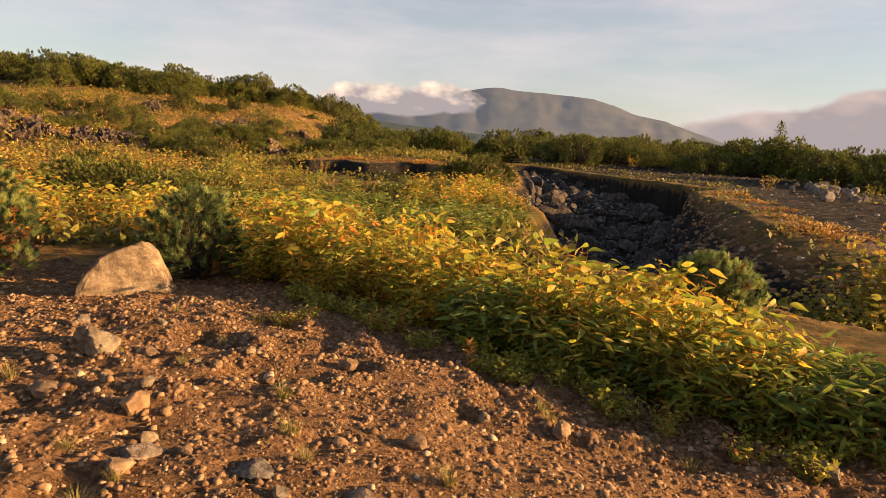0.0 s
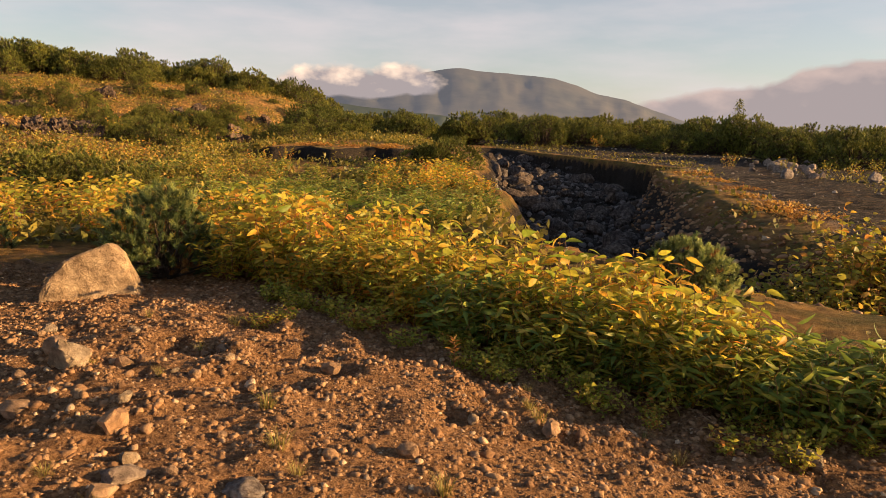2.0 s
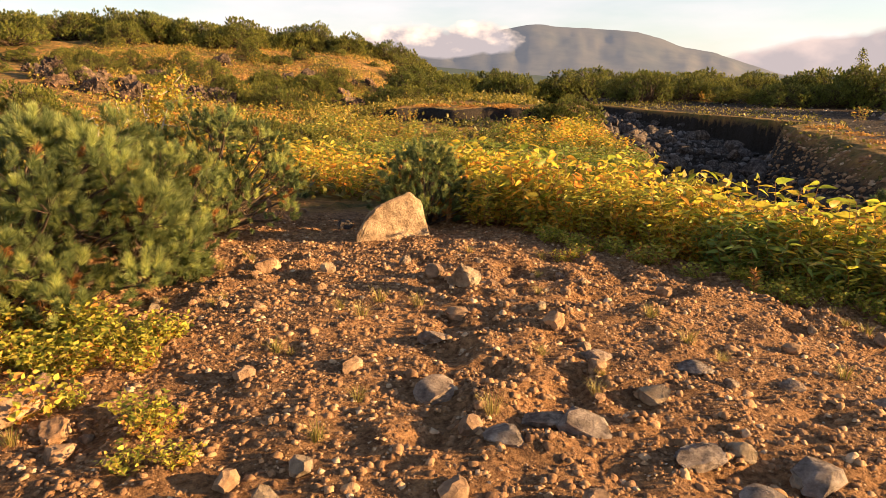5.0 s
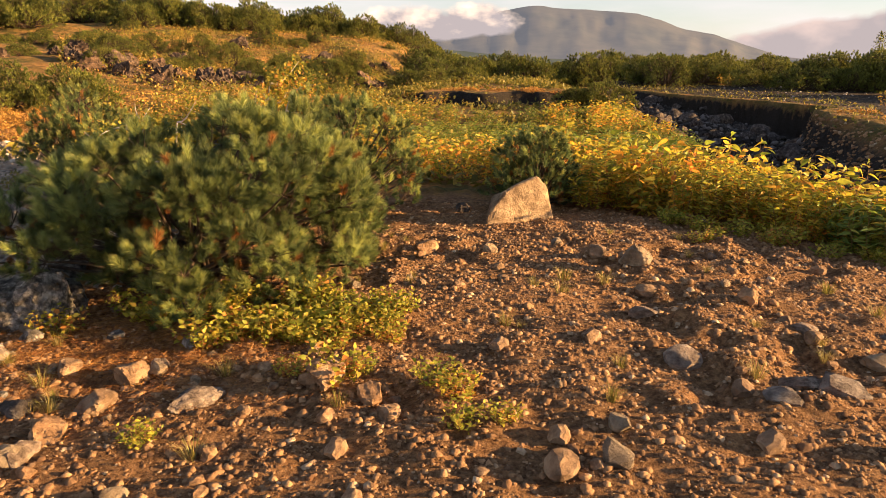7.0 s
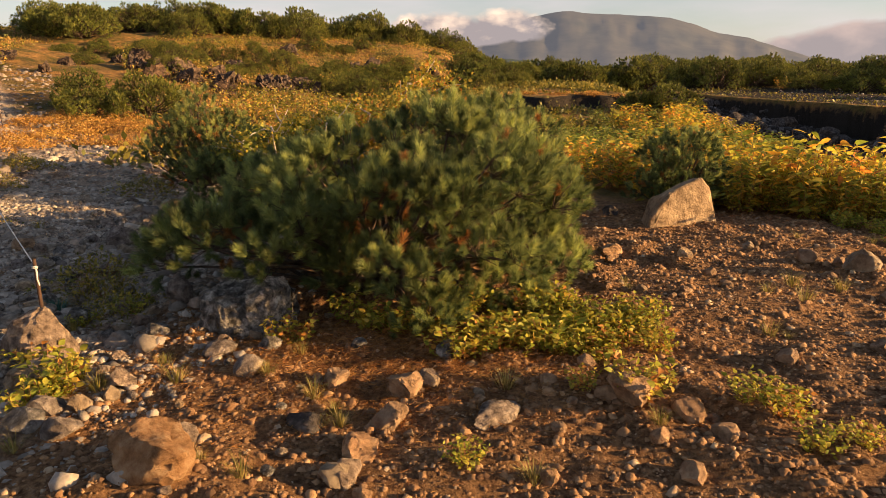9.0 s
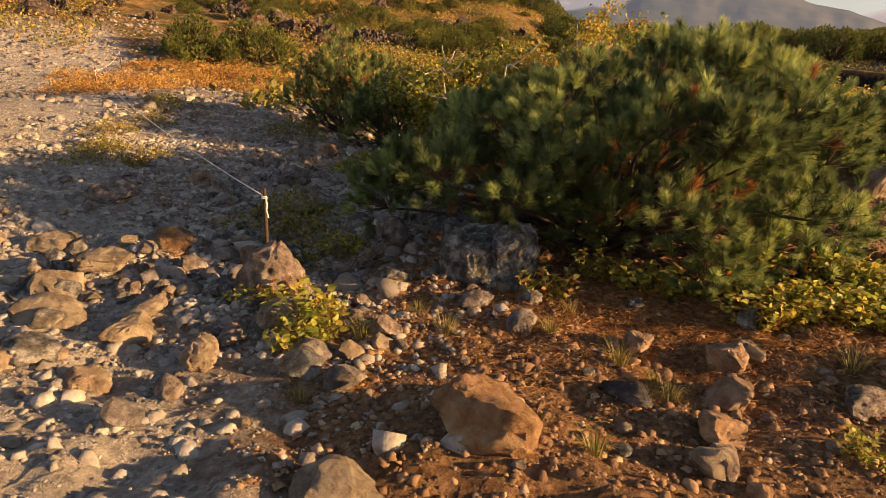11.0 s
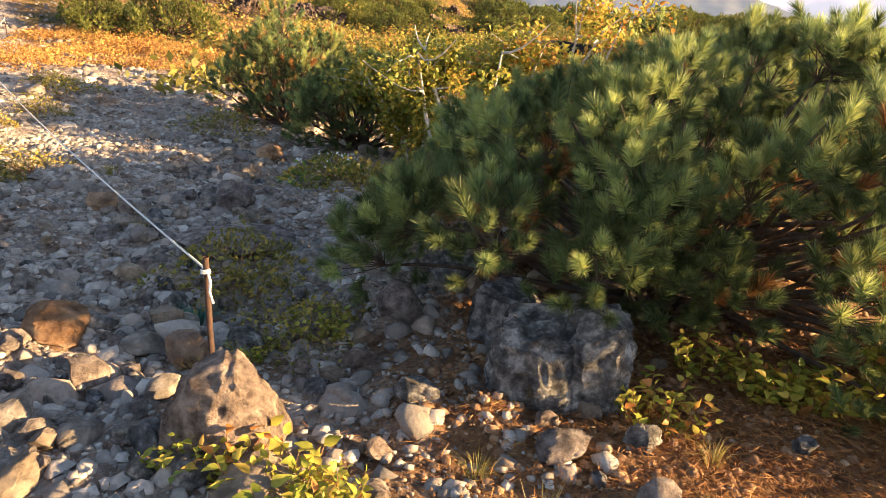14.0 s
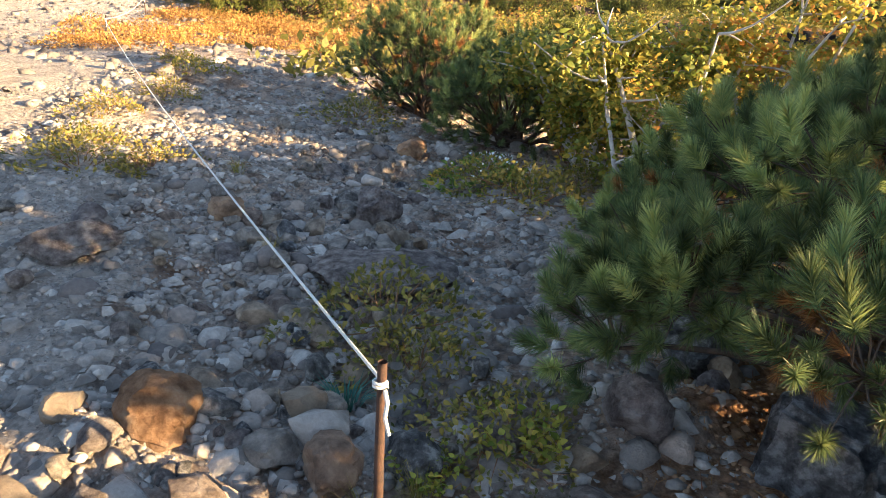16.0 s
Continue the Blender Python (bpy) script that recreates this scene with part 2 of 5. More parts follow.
BIRCH_LEAF = leaf_material("birch_leaves", [(0.0, (0.18, 0.21, 0.03)), (0.5, (0.36, 0.32, 0.045)), (0.85, (0.54, 0.40, 0.055)), (1.0, (0.60, 0.27, 0.05))], 0.45, 0.3)
HERB = leaf_material("herb_leaves", [(0.0, (0.20, 0.24, 0.03)), (0.5, (0.42, 0.40, 0.055)), (0.9, (0.60, 0.46, 0.07)), (1.0, (0.56, 0.24, 0.06))], 0.45, 0.4)
HEATH = leaf_material("rust_heath", [(0.0, (0.28, 0.13, 0.035)), (0.5, (0.50, 0.25, 0.055)), (1.0, (0.62, 0.40, 0.10))], 0.3, 0.5)
OLIVE_HEATH = leaf_material("olive_heath", [(0.0, (0.13, 0.125, 0.025)), (0.5, (0.29, 0.24, 0.045)), (1.0, (0.50, 0.34, 0.07))], 0.35, 0.5)
DRY_GRASS = leaf_material("dry_grass", [(0.0, (0.16, 0.16, 0.035)), (0.6, (0.34, 0.27, 0.07)), (1.0, (0.45, 0.35, 0.14))], 0.35, 0.4)
BLUE_LEAF = leaf_material("blue_green_leaves", [(0.0, (0.04, 0.12, 0.09)), (1.0, (0.09, 0.20, 0.14))], 0.25, 0.2)
BARK = bark_material("pine_bark", (0.035, 0.023, 0.015), (0.11, 0.07, 0.045))
STEM = bark_material("red_stem", (0.16, 0.07, 0.03), (0.32, 0.17, 0.07))
BIRCH_BARK = bark_material("birch_bark", (0.32, 0.27, 0.23), (0.66, 0.60, 0.53), 18)
RUSTY_IRON = bark_material("rusty_iron", (0.03, 0.016, 0.011), (0.085, 0.04, 0.024), 60)
ROPE = bark_material("white_rope", (0.55, 0.52, 0.48), (0.80, 0.78, 0.74), 200)


def distance_material(name, colour, low, haze_glow):
    """Land kilometres off; the haze of the air before it is put in as emission."""
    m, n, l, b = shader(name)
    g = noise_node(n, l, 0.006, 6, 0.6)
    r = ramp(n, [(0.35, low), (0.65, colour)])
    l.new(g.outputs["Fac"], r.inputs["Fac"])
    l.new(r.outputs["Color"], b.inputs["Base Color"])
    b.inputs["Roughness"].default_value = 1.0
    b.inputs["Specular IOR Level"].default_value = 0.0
    b.inputs["Emission Color"].default_value = (*haze_glow, 1)
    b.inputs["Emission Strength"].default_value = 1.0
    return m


# last colour of each: painted haze, an even glow over the whole slope
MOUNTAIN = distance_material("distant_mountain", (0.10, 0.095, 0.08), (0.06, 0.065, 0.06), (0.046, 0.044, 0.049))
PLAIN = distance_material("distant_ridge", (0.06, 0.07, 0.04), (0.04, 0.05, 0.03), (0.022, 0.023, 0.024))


def cloud_material(name, top, base, low, high, scale, seed):
    """A bank of cloud: ragged soft upper edge; its lit top and greyer foot are painted as emission. u runs along it and
    v up it.
    """
    m = bpy.data.materials.new(name)
    m.use_nodes = True
    n, l = m.node_tree.nodes, m.node_tree.links
    n.clear()
    out = n.new("ShaderNodeOutputMaterial")
    uv = n.new("ShaderNodeUVMap")
    mp = n.new("ShaderNodeMapping")
    mp.inputs["Location"].default_value = (seed, seed * 0.37, 0)
    l.new(uv.outputs["UV"], mp.inputs["Vector"])
    nz = n.new("ShaderNodeTexNoise")
    nz.inputs["Scale"].default_value = scale
    nz.inputs["Detail"].default_value = 7
    nz.inputs["Roughness"].default_value = 0.52
    l.new(mp.outputs["Vector"], nz.inputs["Vector"])
    at = n.new("ShaderNodeAttribute")
    at.attribute_name = "body"
    sep = n.new("ShaderNodeSeparateColor")
    l.new(at.outputs["Color"], sep.inputs["Color"])
    a = n.new("ShaderNodeMath")
    a.operation = 'MULTIPLY_ADD'
    l.new(nz.outputs["Fac"], a.inputs[0])
    a.inputs[1].default_value = 1.1
    l.new(sep.outputs["Red"], a.inputs[2])
    alpha = ramp(n, [(low, (0, 0, 0)), (high, (1, 1, 1))])
    l.new(a.outputs["Value"], alpha.inputs["Fac"])
    shade = n.new("ShaderNodeMath")
    shade.operation = 'MULTIPLY_ADD'
    l.new(nz.outputs["Fac"], shade.inputs[0])
    shade.inputs[1].default_value = 1.0
    l.new(sep.outputs["Green"], shade.inputs[2])
    c = ramp(n, [(0.55, base), (1.35 / 1.5, top)])
    l.new(shade.outputs["Value"], c.inputs["Fac"])
    em = n.new("ShaderNodeEmission")
    l.new(c.outputs["Color"], em.inputs["Color"])
    tr = n.new("ShaderNodeBsdfTransparent")
    mx = n.new("ShaderNodeMixShader")
    l.new(alpha.outputs["Color"], mx.inputs["Fac"])
    l.new(tr.outputs["BSDF"], mx.inputs[1])
    l.new(em.outputs["Emission"], mx.inputs[2])
    l.new(mx.outputs["Shader"], out.inputs["Surface"])
    return m

# ---- the lie of the land ----
def smooth(a, b, v):
    t = np.clip((v - a) / (b - a), 0, 1)
    return t * t * (3 - 2 * t)


def lattice(ix, iy, seed):
    n = (ix.astype(np.int64) * 374761393 + iy.astype(np.int64) * 668265263 + seed * 974634777) & 0xFFFFFFFF
    n = ((n ^ (n >> 13)) * 1274126177) & 0xFFFFFFFF
    n = n ^ (n >> 16)
    return (n & 0xFFFF) / 65535.0


def value_noise(x, y, seed=0):
    x, y = np.asarray(x, float), np.asarray(y, float)
    ix, iy = np.floor(x), np.floor(y)
    fx, fy = x - ix, y - iy
    fx, fy = fx * fx * (3 - 2 * fx), fy * fy * (3 - 2 * fy)
    a, b = lattice(ix, iy, seed), lattice(ix + 1, iy, seed)
    c, d = lattice(ix, iy + 1, seed), lattice(ix + 1, iy + 1, seed)
    return (a * (1 - fx) + b * fx) * (1 - fy) + (c * (1 - fx) + d * fx) * fy - 0.5


def fbm(x, y, scale, octaves=4, seed=0):
    total, amp, f = 0.0, 1.0, 1.0 / scale
    for k in range(octaves):
        total = total + amp * value_noise(x * f + 17.3 * k, y * f - 9.1 * k, seed + k)
        amp, f = amp * 0.5, f * 2.03
    return total


GULLY_Y = [3.5, 5, 6, 7, 8, 9, 10.5, 12, 14, 18, 22, 25.7, 27.5, 33, 38, 42, 44]
GULLY_L = [12, 7.4, 5.2, 4.0, 3.5, 3.0, 2.4, 1.8, 1.9, 2.5, 2.4, 2.6, 3.0, 3.5, 3.9, 4.3, 5.0]
GULLY_R = [17, 14, 11, 9, 7.6, 7.0, 6.6, 6.8, 7.2, 8.3, 9.1, 9.7, 11.3, 10.2, 8.0, 6.2, 5.2]
GULLY_Z = [-0.8, -0.9, -1.0, -1.05, -1.1, -1.15, -1.2, -1.4, -1.6, -1.85, -1.75, -1.6, -1.35, -1.05, -0.65, -0.2, 0.0]
GULLY_WR = [3.0, 3.0, 2.8, 2.6, 2.4, 2.4, 2.4, 2.6, 2.8, 2.6, 2.0, 0.7, 0.35, 0.35, 0.4, 0.8, 1.0]


def softplus(v, k):
    return np.logaddexp(0, v * k) / k


def gully(x, y):
    """How far into the gully a place lies, 0 to 1, and the floor's height there."""
    wob = 0.55 * fbm(x, y, 1.7, 4, 5)
    xl, xr = np.interp(y, GULLY_Y, GULLY_L), np.interp(y, GULLY_Y, GULLY_R)
    wr = np.interp(y, GULLY_Y, GULLY_WR)
    inside = smooth(0, 1.3, x - xl + wob) * smooth(0, 1, (xr - x + wob * 0.7) / wr)
    inside = inside * smooth(3.4, 5.0, y) * (1 - smooth(42, 44, y))
    return inside, np.interp(y, GULLY_Y, GULLY_Z)


def height(x, y):
    x, y = np.asarray(x, float), np.asarray(y, float)
    z = 0.03 + 0.13 * np.exp(-((x + 2.0) / 2.3) ** 2 - ((y - 3.2) / 3.0) ** 2)
    z = z - 0.20 * smooth(-0.3, 2.2, x + 0.10 * y - 0.2) * (1 - smooth(9, 14, y)) * (1 - smooth(5, 9, x))
    z = z + (0.09 * softplus(-x - 8.4, 2.0) - 0.05 * smooth(-6.2, -7.3, x)) * (1 - smooth(9, 13, y)) * (1 - smooth(11, 16, -x))
    # hollow of bamboo grass, and the eroded bank behind it
    z = z - 0.55 * np.exp(-((x + 1.5) / 6.0) ** 2 - ((y - 16.5) / 7.0) ** 2)
    yb = 28.0 + 3.0 * fbm(x, y * 0, 2.6, 4, 11)
    z = z + 0.50 * smooth(0, 0.8, y - yb) * smooth(-8, -5, x) * (1 - smooth(0.5, 2.5, x)) * (1 - smooth(40, 60, y))
    # hill
    base = 14.0 - 0.13 * (y - 11)
    hill = 0.255 * (softplus(-x - base, 0.8) - 0.7 * softplus(-x - 19, 0.6)) + 0.21 * (softplus(y - 43, 0.6) - softplus(y - 57, 0.6)) * smooth(6.2, 10.5, -x) * (1 - 0.45 * smooth(14, 26, -x))
    hill = hill * smooth(11, 32, y + 0.25 * (-x - 10))
    hill = hill * (1 - 0.8 * smooth(62, 95, y))
    hill = 14 * (1 - np.exp(-hill / 14))
    z = z + hill + smooth(0.4, 2.5, hill) * (0.9 * fbm(x, y, 6.0, 4, 21))
    # far plain
    r = np.hypot(x, y)
    z = z + 0.30 * smooth(35, 60, y) * smooth(-9, 0, x) - 6.0 * smooth(90, 500, r) - 30.0 * smooth(500, 2500, r)
    z = z + 0.5 * smooth(25, 60, r) * fbm(x, y, 14, 3, 31)
    inside, floor_z = gully(x, y)
    z = z * (1 - inside) + (floor_z + 0.3 * fbm(x, y, 1.3, 4, 41)) * inside
    # small relief
    near = 1 - smooth(14, 40, r)
    z = z + near * (0.055 * fbm(x, y, 1.1, 3, 51) + 0.075 * fbm(x, y, 0.22, 3, 61) * (0.5 + smooth(-0.2, 0.3, fbm(x, y, 0.9, 2, 71))))
    return z


def ground_z(x, y):
    return float(height(np.array([x]), np.array([y]))[0])


def zones(x, y):
    """Grey gravel, heath and dark soil, 0 to 1 each; in the gully the dark also paints its shade."""
    r = np.hypot(x, y)
    path_x = -9.1 - 0.8 * np.clip(y - 2.4, -1.8, 40)
    grey = (1 - smooth(0.9, 2.1, np.abs(x - path_x) / (1 + 0.05 * np.clip(y - 4, 0, 20)))) * 0.75 * (1 - smooth(17, 26, y))
    grey = np.maximum(grey, 0.42 * smooth(-5.9, -6.8, x) * (1 - smooth(10, 14, y)))
    plateau = smooth(4.5, 8, y) * smooth(0, 1.5, x - np.interp(y, GULLY_Y, GULLY_R))
    track = np.exp(-((x - (7.5 + 0.33 * (y - 12))) / 3.5) ** 2) * (1 - smooth(50, 60, y))
    grey = grey + 0.48 * plateau * track
    heath = 0.75 * smooth(6.6, 8.6, y + 0.75 * np.clip(x + 2, -20, 0) * 0.0 + 0.62 * np.clip(x, 0, 4)) * (1 - plateau * track)
    left = smooth(-5.2, -7.5, x)
    heath = heath * (1 - left) + left * 0.6 * smooth(11, 17, y) * (1 - (1 - smooth(1.2, 3.4, np.abs(x - path_x))) * (1 - smooth(17, 26, y)))
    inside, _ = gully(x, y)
    # dark soil over the whole gully, with the shade of floor and slopes painted in
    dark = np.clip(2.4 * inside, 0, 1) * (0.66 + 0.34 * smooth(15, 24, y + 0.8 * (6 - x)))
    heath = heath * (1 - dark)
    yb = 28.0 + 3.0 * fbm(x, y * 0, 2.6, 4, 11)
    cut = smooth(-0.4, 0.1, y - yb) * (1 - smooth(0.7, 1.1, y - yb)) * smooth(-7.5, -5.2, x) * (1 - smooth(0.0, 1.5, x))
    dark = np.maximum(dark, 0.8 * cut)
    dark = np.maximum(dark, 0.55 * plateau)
    return np.clip(grey, 0, 1), np.clip(heath, 0, 1), np.clip(dark, 0, 1)


def axis(parts):
    vals = []
    for a, b, step in parts:
        vals += list(np.linspace(a, b, max(1, int(round((b - a) / step))), endpoint=False))
    return np.array(vals + [parts[-1][1]])


GX = axis([(-2600, -600, 200), (-600, -150, 30), (-150, -50, 5), (-50, -24, 0.8), (-24, -10, 0.28), (-10, 4, 0.062), (4, 14, 0.16), (14, 30, 0.6), (30, 150, 6), (150, 600, 40), (600, 2600, 200)])
GY = axis([(-600, -60, 60), (-60, -6, 4), (-6, -1, 0.3), (-1, 8, 0.062), (8, 16, 0.12), (16, 45, 0.3), (45, 75, 0.8), (75, 200, 6), (200, 800, 40), (800, 2600, 200)])


def build_ground():
    xx, yy = np.meshgrid(GX, GY)
    zz = height(xx, yy)
    nx, ny = len(GX), len(GY)
    co = np.stack([xx, yy, zz], -1).reshape(-1, 3)
    i = np.arange(nx * ny).reshape(ny, nx)
    quads = np.stack([i[:-1, :-1], i[:-1, 1:], i[1:, 1:], i[1:, :-1]], -1).reshape(-1, 4)
    me = mesh_from("ground", co, quads)
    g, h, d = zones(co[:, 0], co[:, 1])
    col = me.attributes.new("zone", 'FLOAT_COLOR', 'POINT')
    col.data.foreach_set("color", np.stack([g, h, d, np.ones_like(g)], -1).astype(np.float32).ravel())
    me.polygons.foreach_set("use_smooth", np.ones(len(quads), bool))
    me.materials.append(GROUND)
    return tagged(new("ground", me), "rust and grey volcanic gravel ground with heath and a dark gully", "ground", kind="structure")


# ---- building blocks ----
def mesh_from(name, co, faces):
    """A mesh from arrays: faces all of one size."""
    co, faces = np.asarray(co, np.float32), np.asarray(faces, np.int32)
    me = bpy.data.meshes.new(name)
    k = faces.shape[1]
    me.vertices.add(len(co))
    me.vertices.foreach_set("co", co.ravel())
    me.loops.add(faces.size)
    me.loops.foreach_set("vertex_index", faces.ravel())
    me.polygons.add(len(faces))
    me.polygons.foreach_set("loop_start", np.arange(0, faces.size, k, dtype=np.int32))
    me.update(calc_edges=True)
    return me


def strew(co, faces, mats):
    """Copies of one small shape at the matrices (n, 4, 4), joined."""
    co, faces, mats = np.asarray(co), np.asarray(faces), np.asarray(mats)
    out = np.einsum("nij,vj->nvi", mats[:, :3, :3], co) + mats[:, None, :3, 3]
    idx = faces[None] + (np.arange(len(mats)) * len(co))[:, None, None]
    return out.reshape(-1, 3), idx.reshape(-1, faces.shape[1])


def join(pieces):
    cos, fs, base = [], [], 0
    for co, f in pieces:
        cos.append(co)
        fs.append(f + base)
        base += len(co)
    return np.concatenate(cos), np.concatenate(fs)


def frames_along(ways, spin, scale, places):
    """Matrices whose z points along ways (n, 3)."""
    w = ways / np.linalg.norm(ways, axis=1, keepdims=True)
    ref = np.where(np.abs(w[:, 2:3]) > 0.9, np.array([[1.0, 0, 0]]), np.array([[0, 0, 1.0]]))
    u = np.cross(ref, w)
    u /= np.linalg.norm(u, axis=1, keepdims=True)
    v = np.cross(w, u)
    c, s = np.cos(spin)[:, None], np.sin(spin)[:, None]
    u2, v2 = u * c + v * s, v * c - u * s
    m = np.zeros((len(w), 4, 4))
    scale = np.broadcast_to(np.asarray(scale, float).reshape(-1, 1) if np.ndim(scale) else np.full((1, 1), scale), (len(w), 1))
    m[:, :3, 0], m[:, :3, 1], m[:, :3, 2], m[:, :3, 3] = u2 * scale, v2 * scale, w * scale, places
    m[:, 3, 3] = 1
    return m


def part(name, mesh, material, parent, label=""):
    """One mesh object under a thing or a part."""
    ob = new(name, mesh)
    if material and not mesh.materials:
        mesh.materials.append(material)
    ob.parent = parent
    if label:
        tagged(ob, label)
    return ob


def thing(name, label, category, group="", kind=""):
    return tagged(new(name), label, category, group, kind)


def tube(points, radii, sides=6):
    """A tapered limb along points: vertices and quads."""
    p = np.asarray(points, float)
    d = np.gradient(p, axis=0)
    d /= np.linalg.norm(d, axis=1, keepdims=True) + 1e-9
    ref = np.array([0.31, 0.17, 0.93]) if abs(d[0][2]) < 0.8 else np.array([1.0, 0.1, 0])
    u = np.cross(d, ref)
    u /= np.linalg.norm(u, axis=1, keepdims=True) + 1e-9
    v = np.cross(d, u)
    a = np.arange(sides) * 2 * np.pi / sides
    ring = u[:, None] * np.cos(a)[None, :, None] + v[:, None] * np.sin(a)[None, :, None]
    co = p[:, None] + ring * np.asarray(radii)[:, None, None]
    i = np.arange(len(p) * sides).reshape(len(p), sides)
    j = np.roll(i, -1, axis=1)
    return co.reshape(-1, 3), np.stack([i[:-1], j[:-1], j[1:], i[1:]], -1).reshape(-1, 4)


def bend(a, b, rng, sag=0.15, n=5):
    """A crooked line from a to b."""
    a, b = np.asarray(a, float), np.asarray(b, float)
    t = np.linspace(0, 1, n)[:, None]
    off = rng.normal(0, sag, 3) * np.linalg.norm(b - a)
    return a * (1 - t) + b * t + off * np.sin(np.pi * t) * (1 - 0.3 * t)

# ---- plants ----
def needle_shoot(rng, length, needle, count, width, spread=40):
    """A pine shoot along +z: a dense brush of thin needles, each one triangle, fanned forward and full at the tip."""
    t = rng.random(count) ** 0.8
    phi = np.arange(count) * 2.39996 + rng.uniform(0, 6)
    tilt = np.radians(spread * (1.15 - 0.65 * t ** 2) + rng.normal(0, 7, count))
    way = np.stack([np.sin(tilt) * np.cos(phi), np.sin(tilt) * np.sin(phi), np.cos(tilt)], -1)
    root = np.stack([np.zeros(count), np.zeros(count), t * length], -1) + way * 0.004
    ln = needle * rng.uniform(0.8, 1.1, count)[:, None]
    side = np.cross(way, rng.normal(size=(count, 3)))
    side /= np.linalg.norm(side, axis=1, keepdims=True)
    co = np.stack([root - side * width / 2, root + side * width / 2, root + way * ln], 1).reshape(-1, 3)
    return co, np.arange(count * 3).reshape(-1, 3)


def pine_bush(name, label, seed, rx, ry, h, pads, fingers, count, needle, width, skirt=0.3, dead=0.05, group="", slope=0.0, material=None, apron=()):
    """A dwarf pine: crooked limbs that end in pads of short upright brushes, with dark gaps between the pads.
    apron: (first, last) bearing in degrees of a low fringe that reaches the ground, and how many pads it has."""
    rng = np.random.default_rng(seed)
    material = material or NEEDLES
    root = thing(name, label, "pine bush", group)
    limbs, live, fresh, brown = [], [], [], []
    kinds = [needle_shoot(rng, needle * rng.uniform(1.1, 1.6), needle, count, width, 43) for _ in range(5)]
    up = np.array([0, 0, 1.0])
    spots = []
    for c in range(pads):
        inner = c % 4 == 3
        a = c * 2.39996 + 0.3 * math.sin(c * 7.3)
        high = min(1.0, ((c + 0.5) / pads) ** 0.95)
        rr = (1 - high * high) ** 0.42
        lump = (1 + 0.10 * math.sin(3 * a + seed) + 0.07 * math.sin(5 * a + 2.1 * seed)) / (abs(math.cos(a)) ** 3 + abs(math.sin(a)) ** 3) ** (1 / 3)
        deep = min(rng.uniform(0.55, 0.75) if inner else rng.uniform(0.84, 1.10), 1.15 / lump)
        crest = 1 + 0.08 * math.sin(2 * a + 1.7 * seed) + 0.07 * math.sin(4 * a + seed)
        z = (skirt + (1 - skirt) * high ** 0.85 * crest) * h * (rng.uniform(0.6, 0.8) if inner else rng.uniform(0.88, 1.08))
        top = np.array([rx * rr * lump * math.cos(a) * deep, ry * rr * lump * math.sin(a) * deep, z])
        top[2] *= 1 + slope * top[0] / rx
        spots.append((top, a, rr, inner))
    if apron:
        for q in range(apron[2]):
            a = radians(rng.uniform(apron[0], apron[1]))
            r = rng.uniform(0.80, 1.10)
            spots.append((np.array([rx * r * math.cos(a), ry * r * math.sin(a), h * rng.uniform(0.10, 0.42)]), a, 1.0, False))
    for top, a, rr, inner in spots:
        out = np.array([math.cos(a), math.sin(a), 0.0])
        norm = up + out * (0.15 + 0.85 * rr) + rng.normal(0, 0.12, 3)
        norm /= np.linalg.norm(norm)
        foot = np.array([rng.normal(0, 0.10 * rx), rng.normal(0, 0.10 * ry), 0.0])
        hub = top - norm * needle * rng.uniform(2.2, 3.6)
        hub[2] = max(hub[2], 0.04 * h)
        knee = np.array([hub[0] * 0.6, hub[1] * 0.6, max(hub[2] * 0.6, 0.08 * h)])
        pts = np.concatenate([bend(foot, knee, rng, 0.10, 4), bend(knee, hub, rng, 0.08, 4)[1:]])
        limbs.append(tube(pts, np.linspace(0.022, 0.007, len(pts)) * (h / 1.2), 5))
        e1 = np.cross(norm, [0.3, 0.9, 0.1])
        e1 /= np.linalg.norm(e1)
        e2 = np.cross(norm, e1)
        n = max(5, int(fingers * rng.uniform(0.7, 1.3)))
        size = needle * rng.uniform(2.2, 3.4)
        wide, long = rng.uniform(0.8, 1.25), rng.uniform(0.8, 1.25)
        ways, places = [], []
        for q in range(n):
            f, r = q * 2.39996, math.sqrt((q + 0.3) / n)
            side = (e1 * math.cos(f) * wide + e2 * math.sin(f) * long) * r
            p = top + side * size - norm * size * 0.55 * r * r + norm * needle * rng.uniform(-0.9, 0.7)
            ways.append(norm * 0.35 + up * 0.55 + side * 0.75 + rng.normal(0, 0.12, 3))
            places.append(p)
            limbs.append(tube(bend(hub, p, rng, 0.06, 3), np.array([0.004, 0.003, 0.002]) * (h / 1.2), 3))
        ways, places = np.array(ways), np.array(places)
        m = frames_along(ways, rng.uniform(0, 6.283, n), rng.uniform(0.8, 1.2, n), places)
        pick = rng.integers(0, 5, n)
        gone = rng.random(n) < (dead * 3 if inner else dead * 0.5)
        # lighter brushes near the pad's top: young growth, sunlit tips put into the colour
        young = (rng.random(n) < 0.55 * (1.25 - np.linalg.norm(places - top, axis=1) / size)) & (not inner) & ~gone
        # sparse old brushes hang under the pad
        k = max(3, n // 2)
        mu = frames_along(norm[None] * 0.3 + rng.normal(0, 0.5, (k, 3)) + out * 0.3, rng.uniform(0, 6.283, k), np.full(k, 0.8), hub + rng.normal(0, 1.4 * needle, (k, 3)))
        (brown if rng.random() < dead * 2.5 else live).append(strew(*kinds[0], mu))
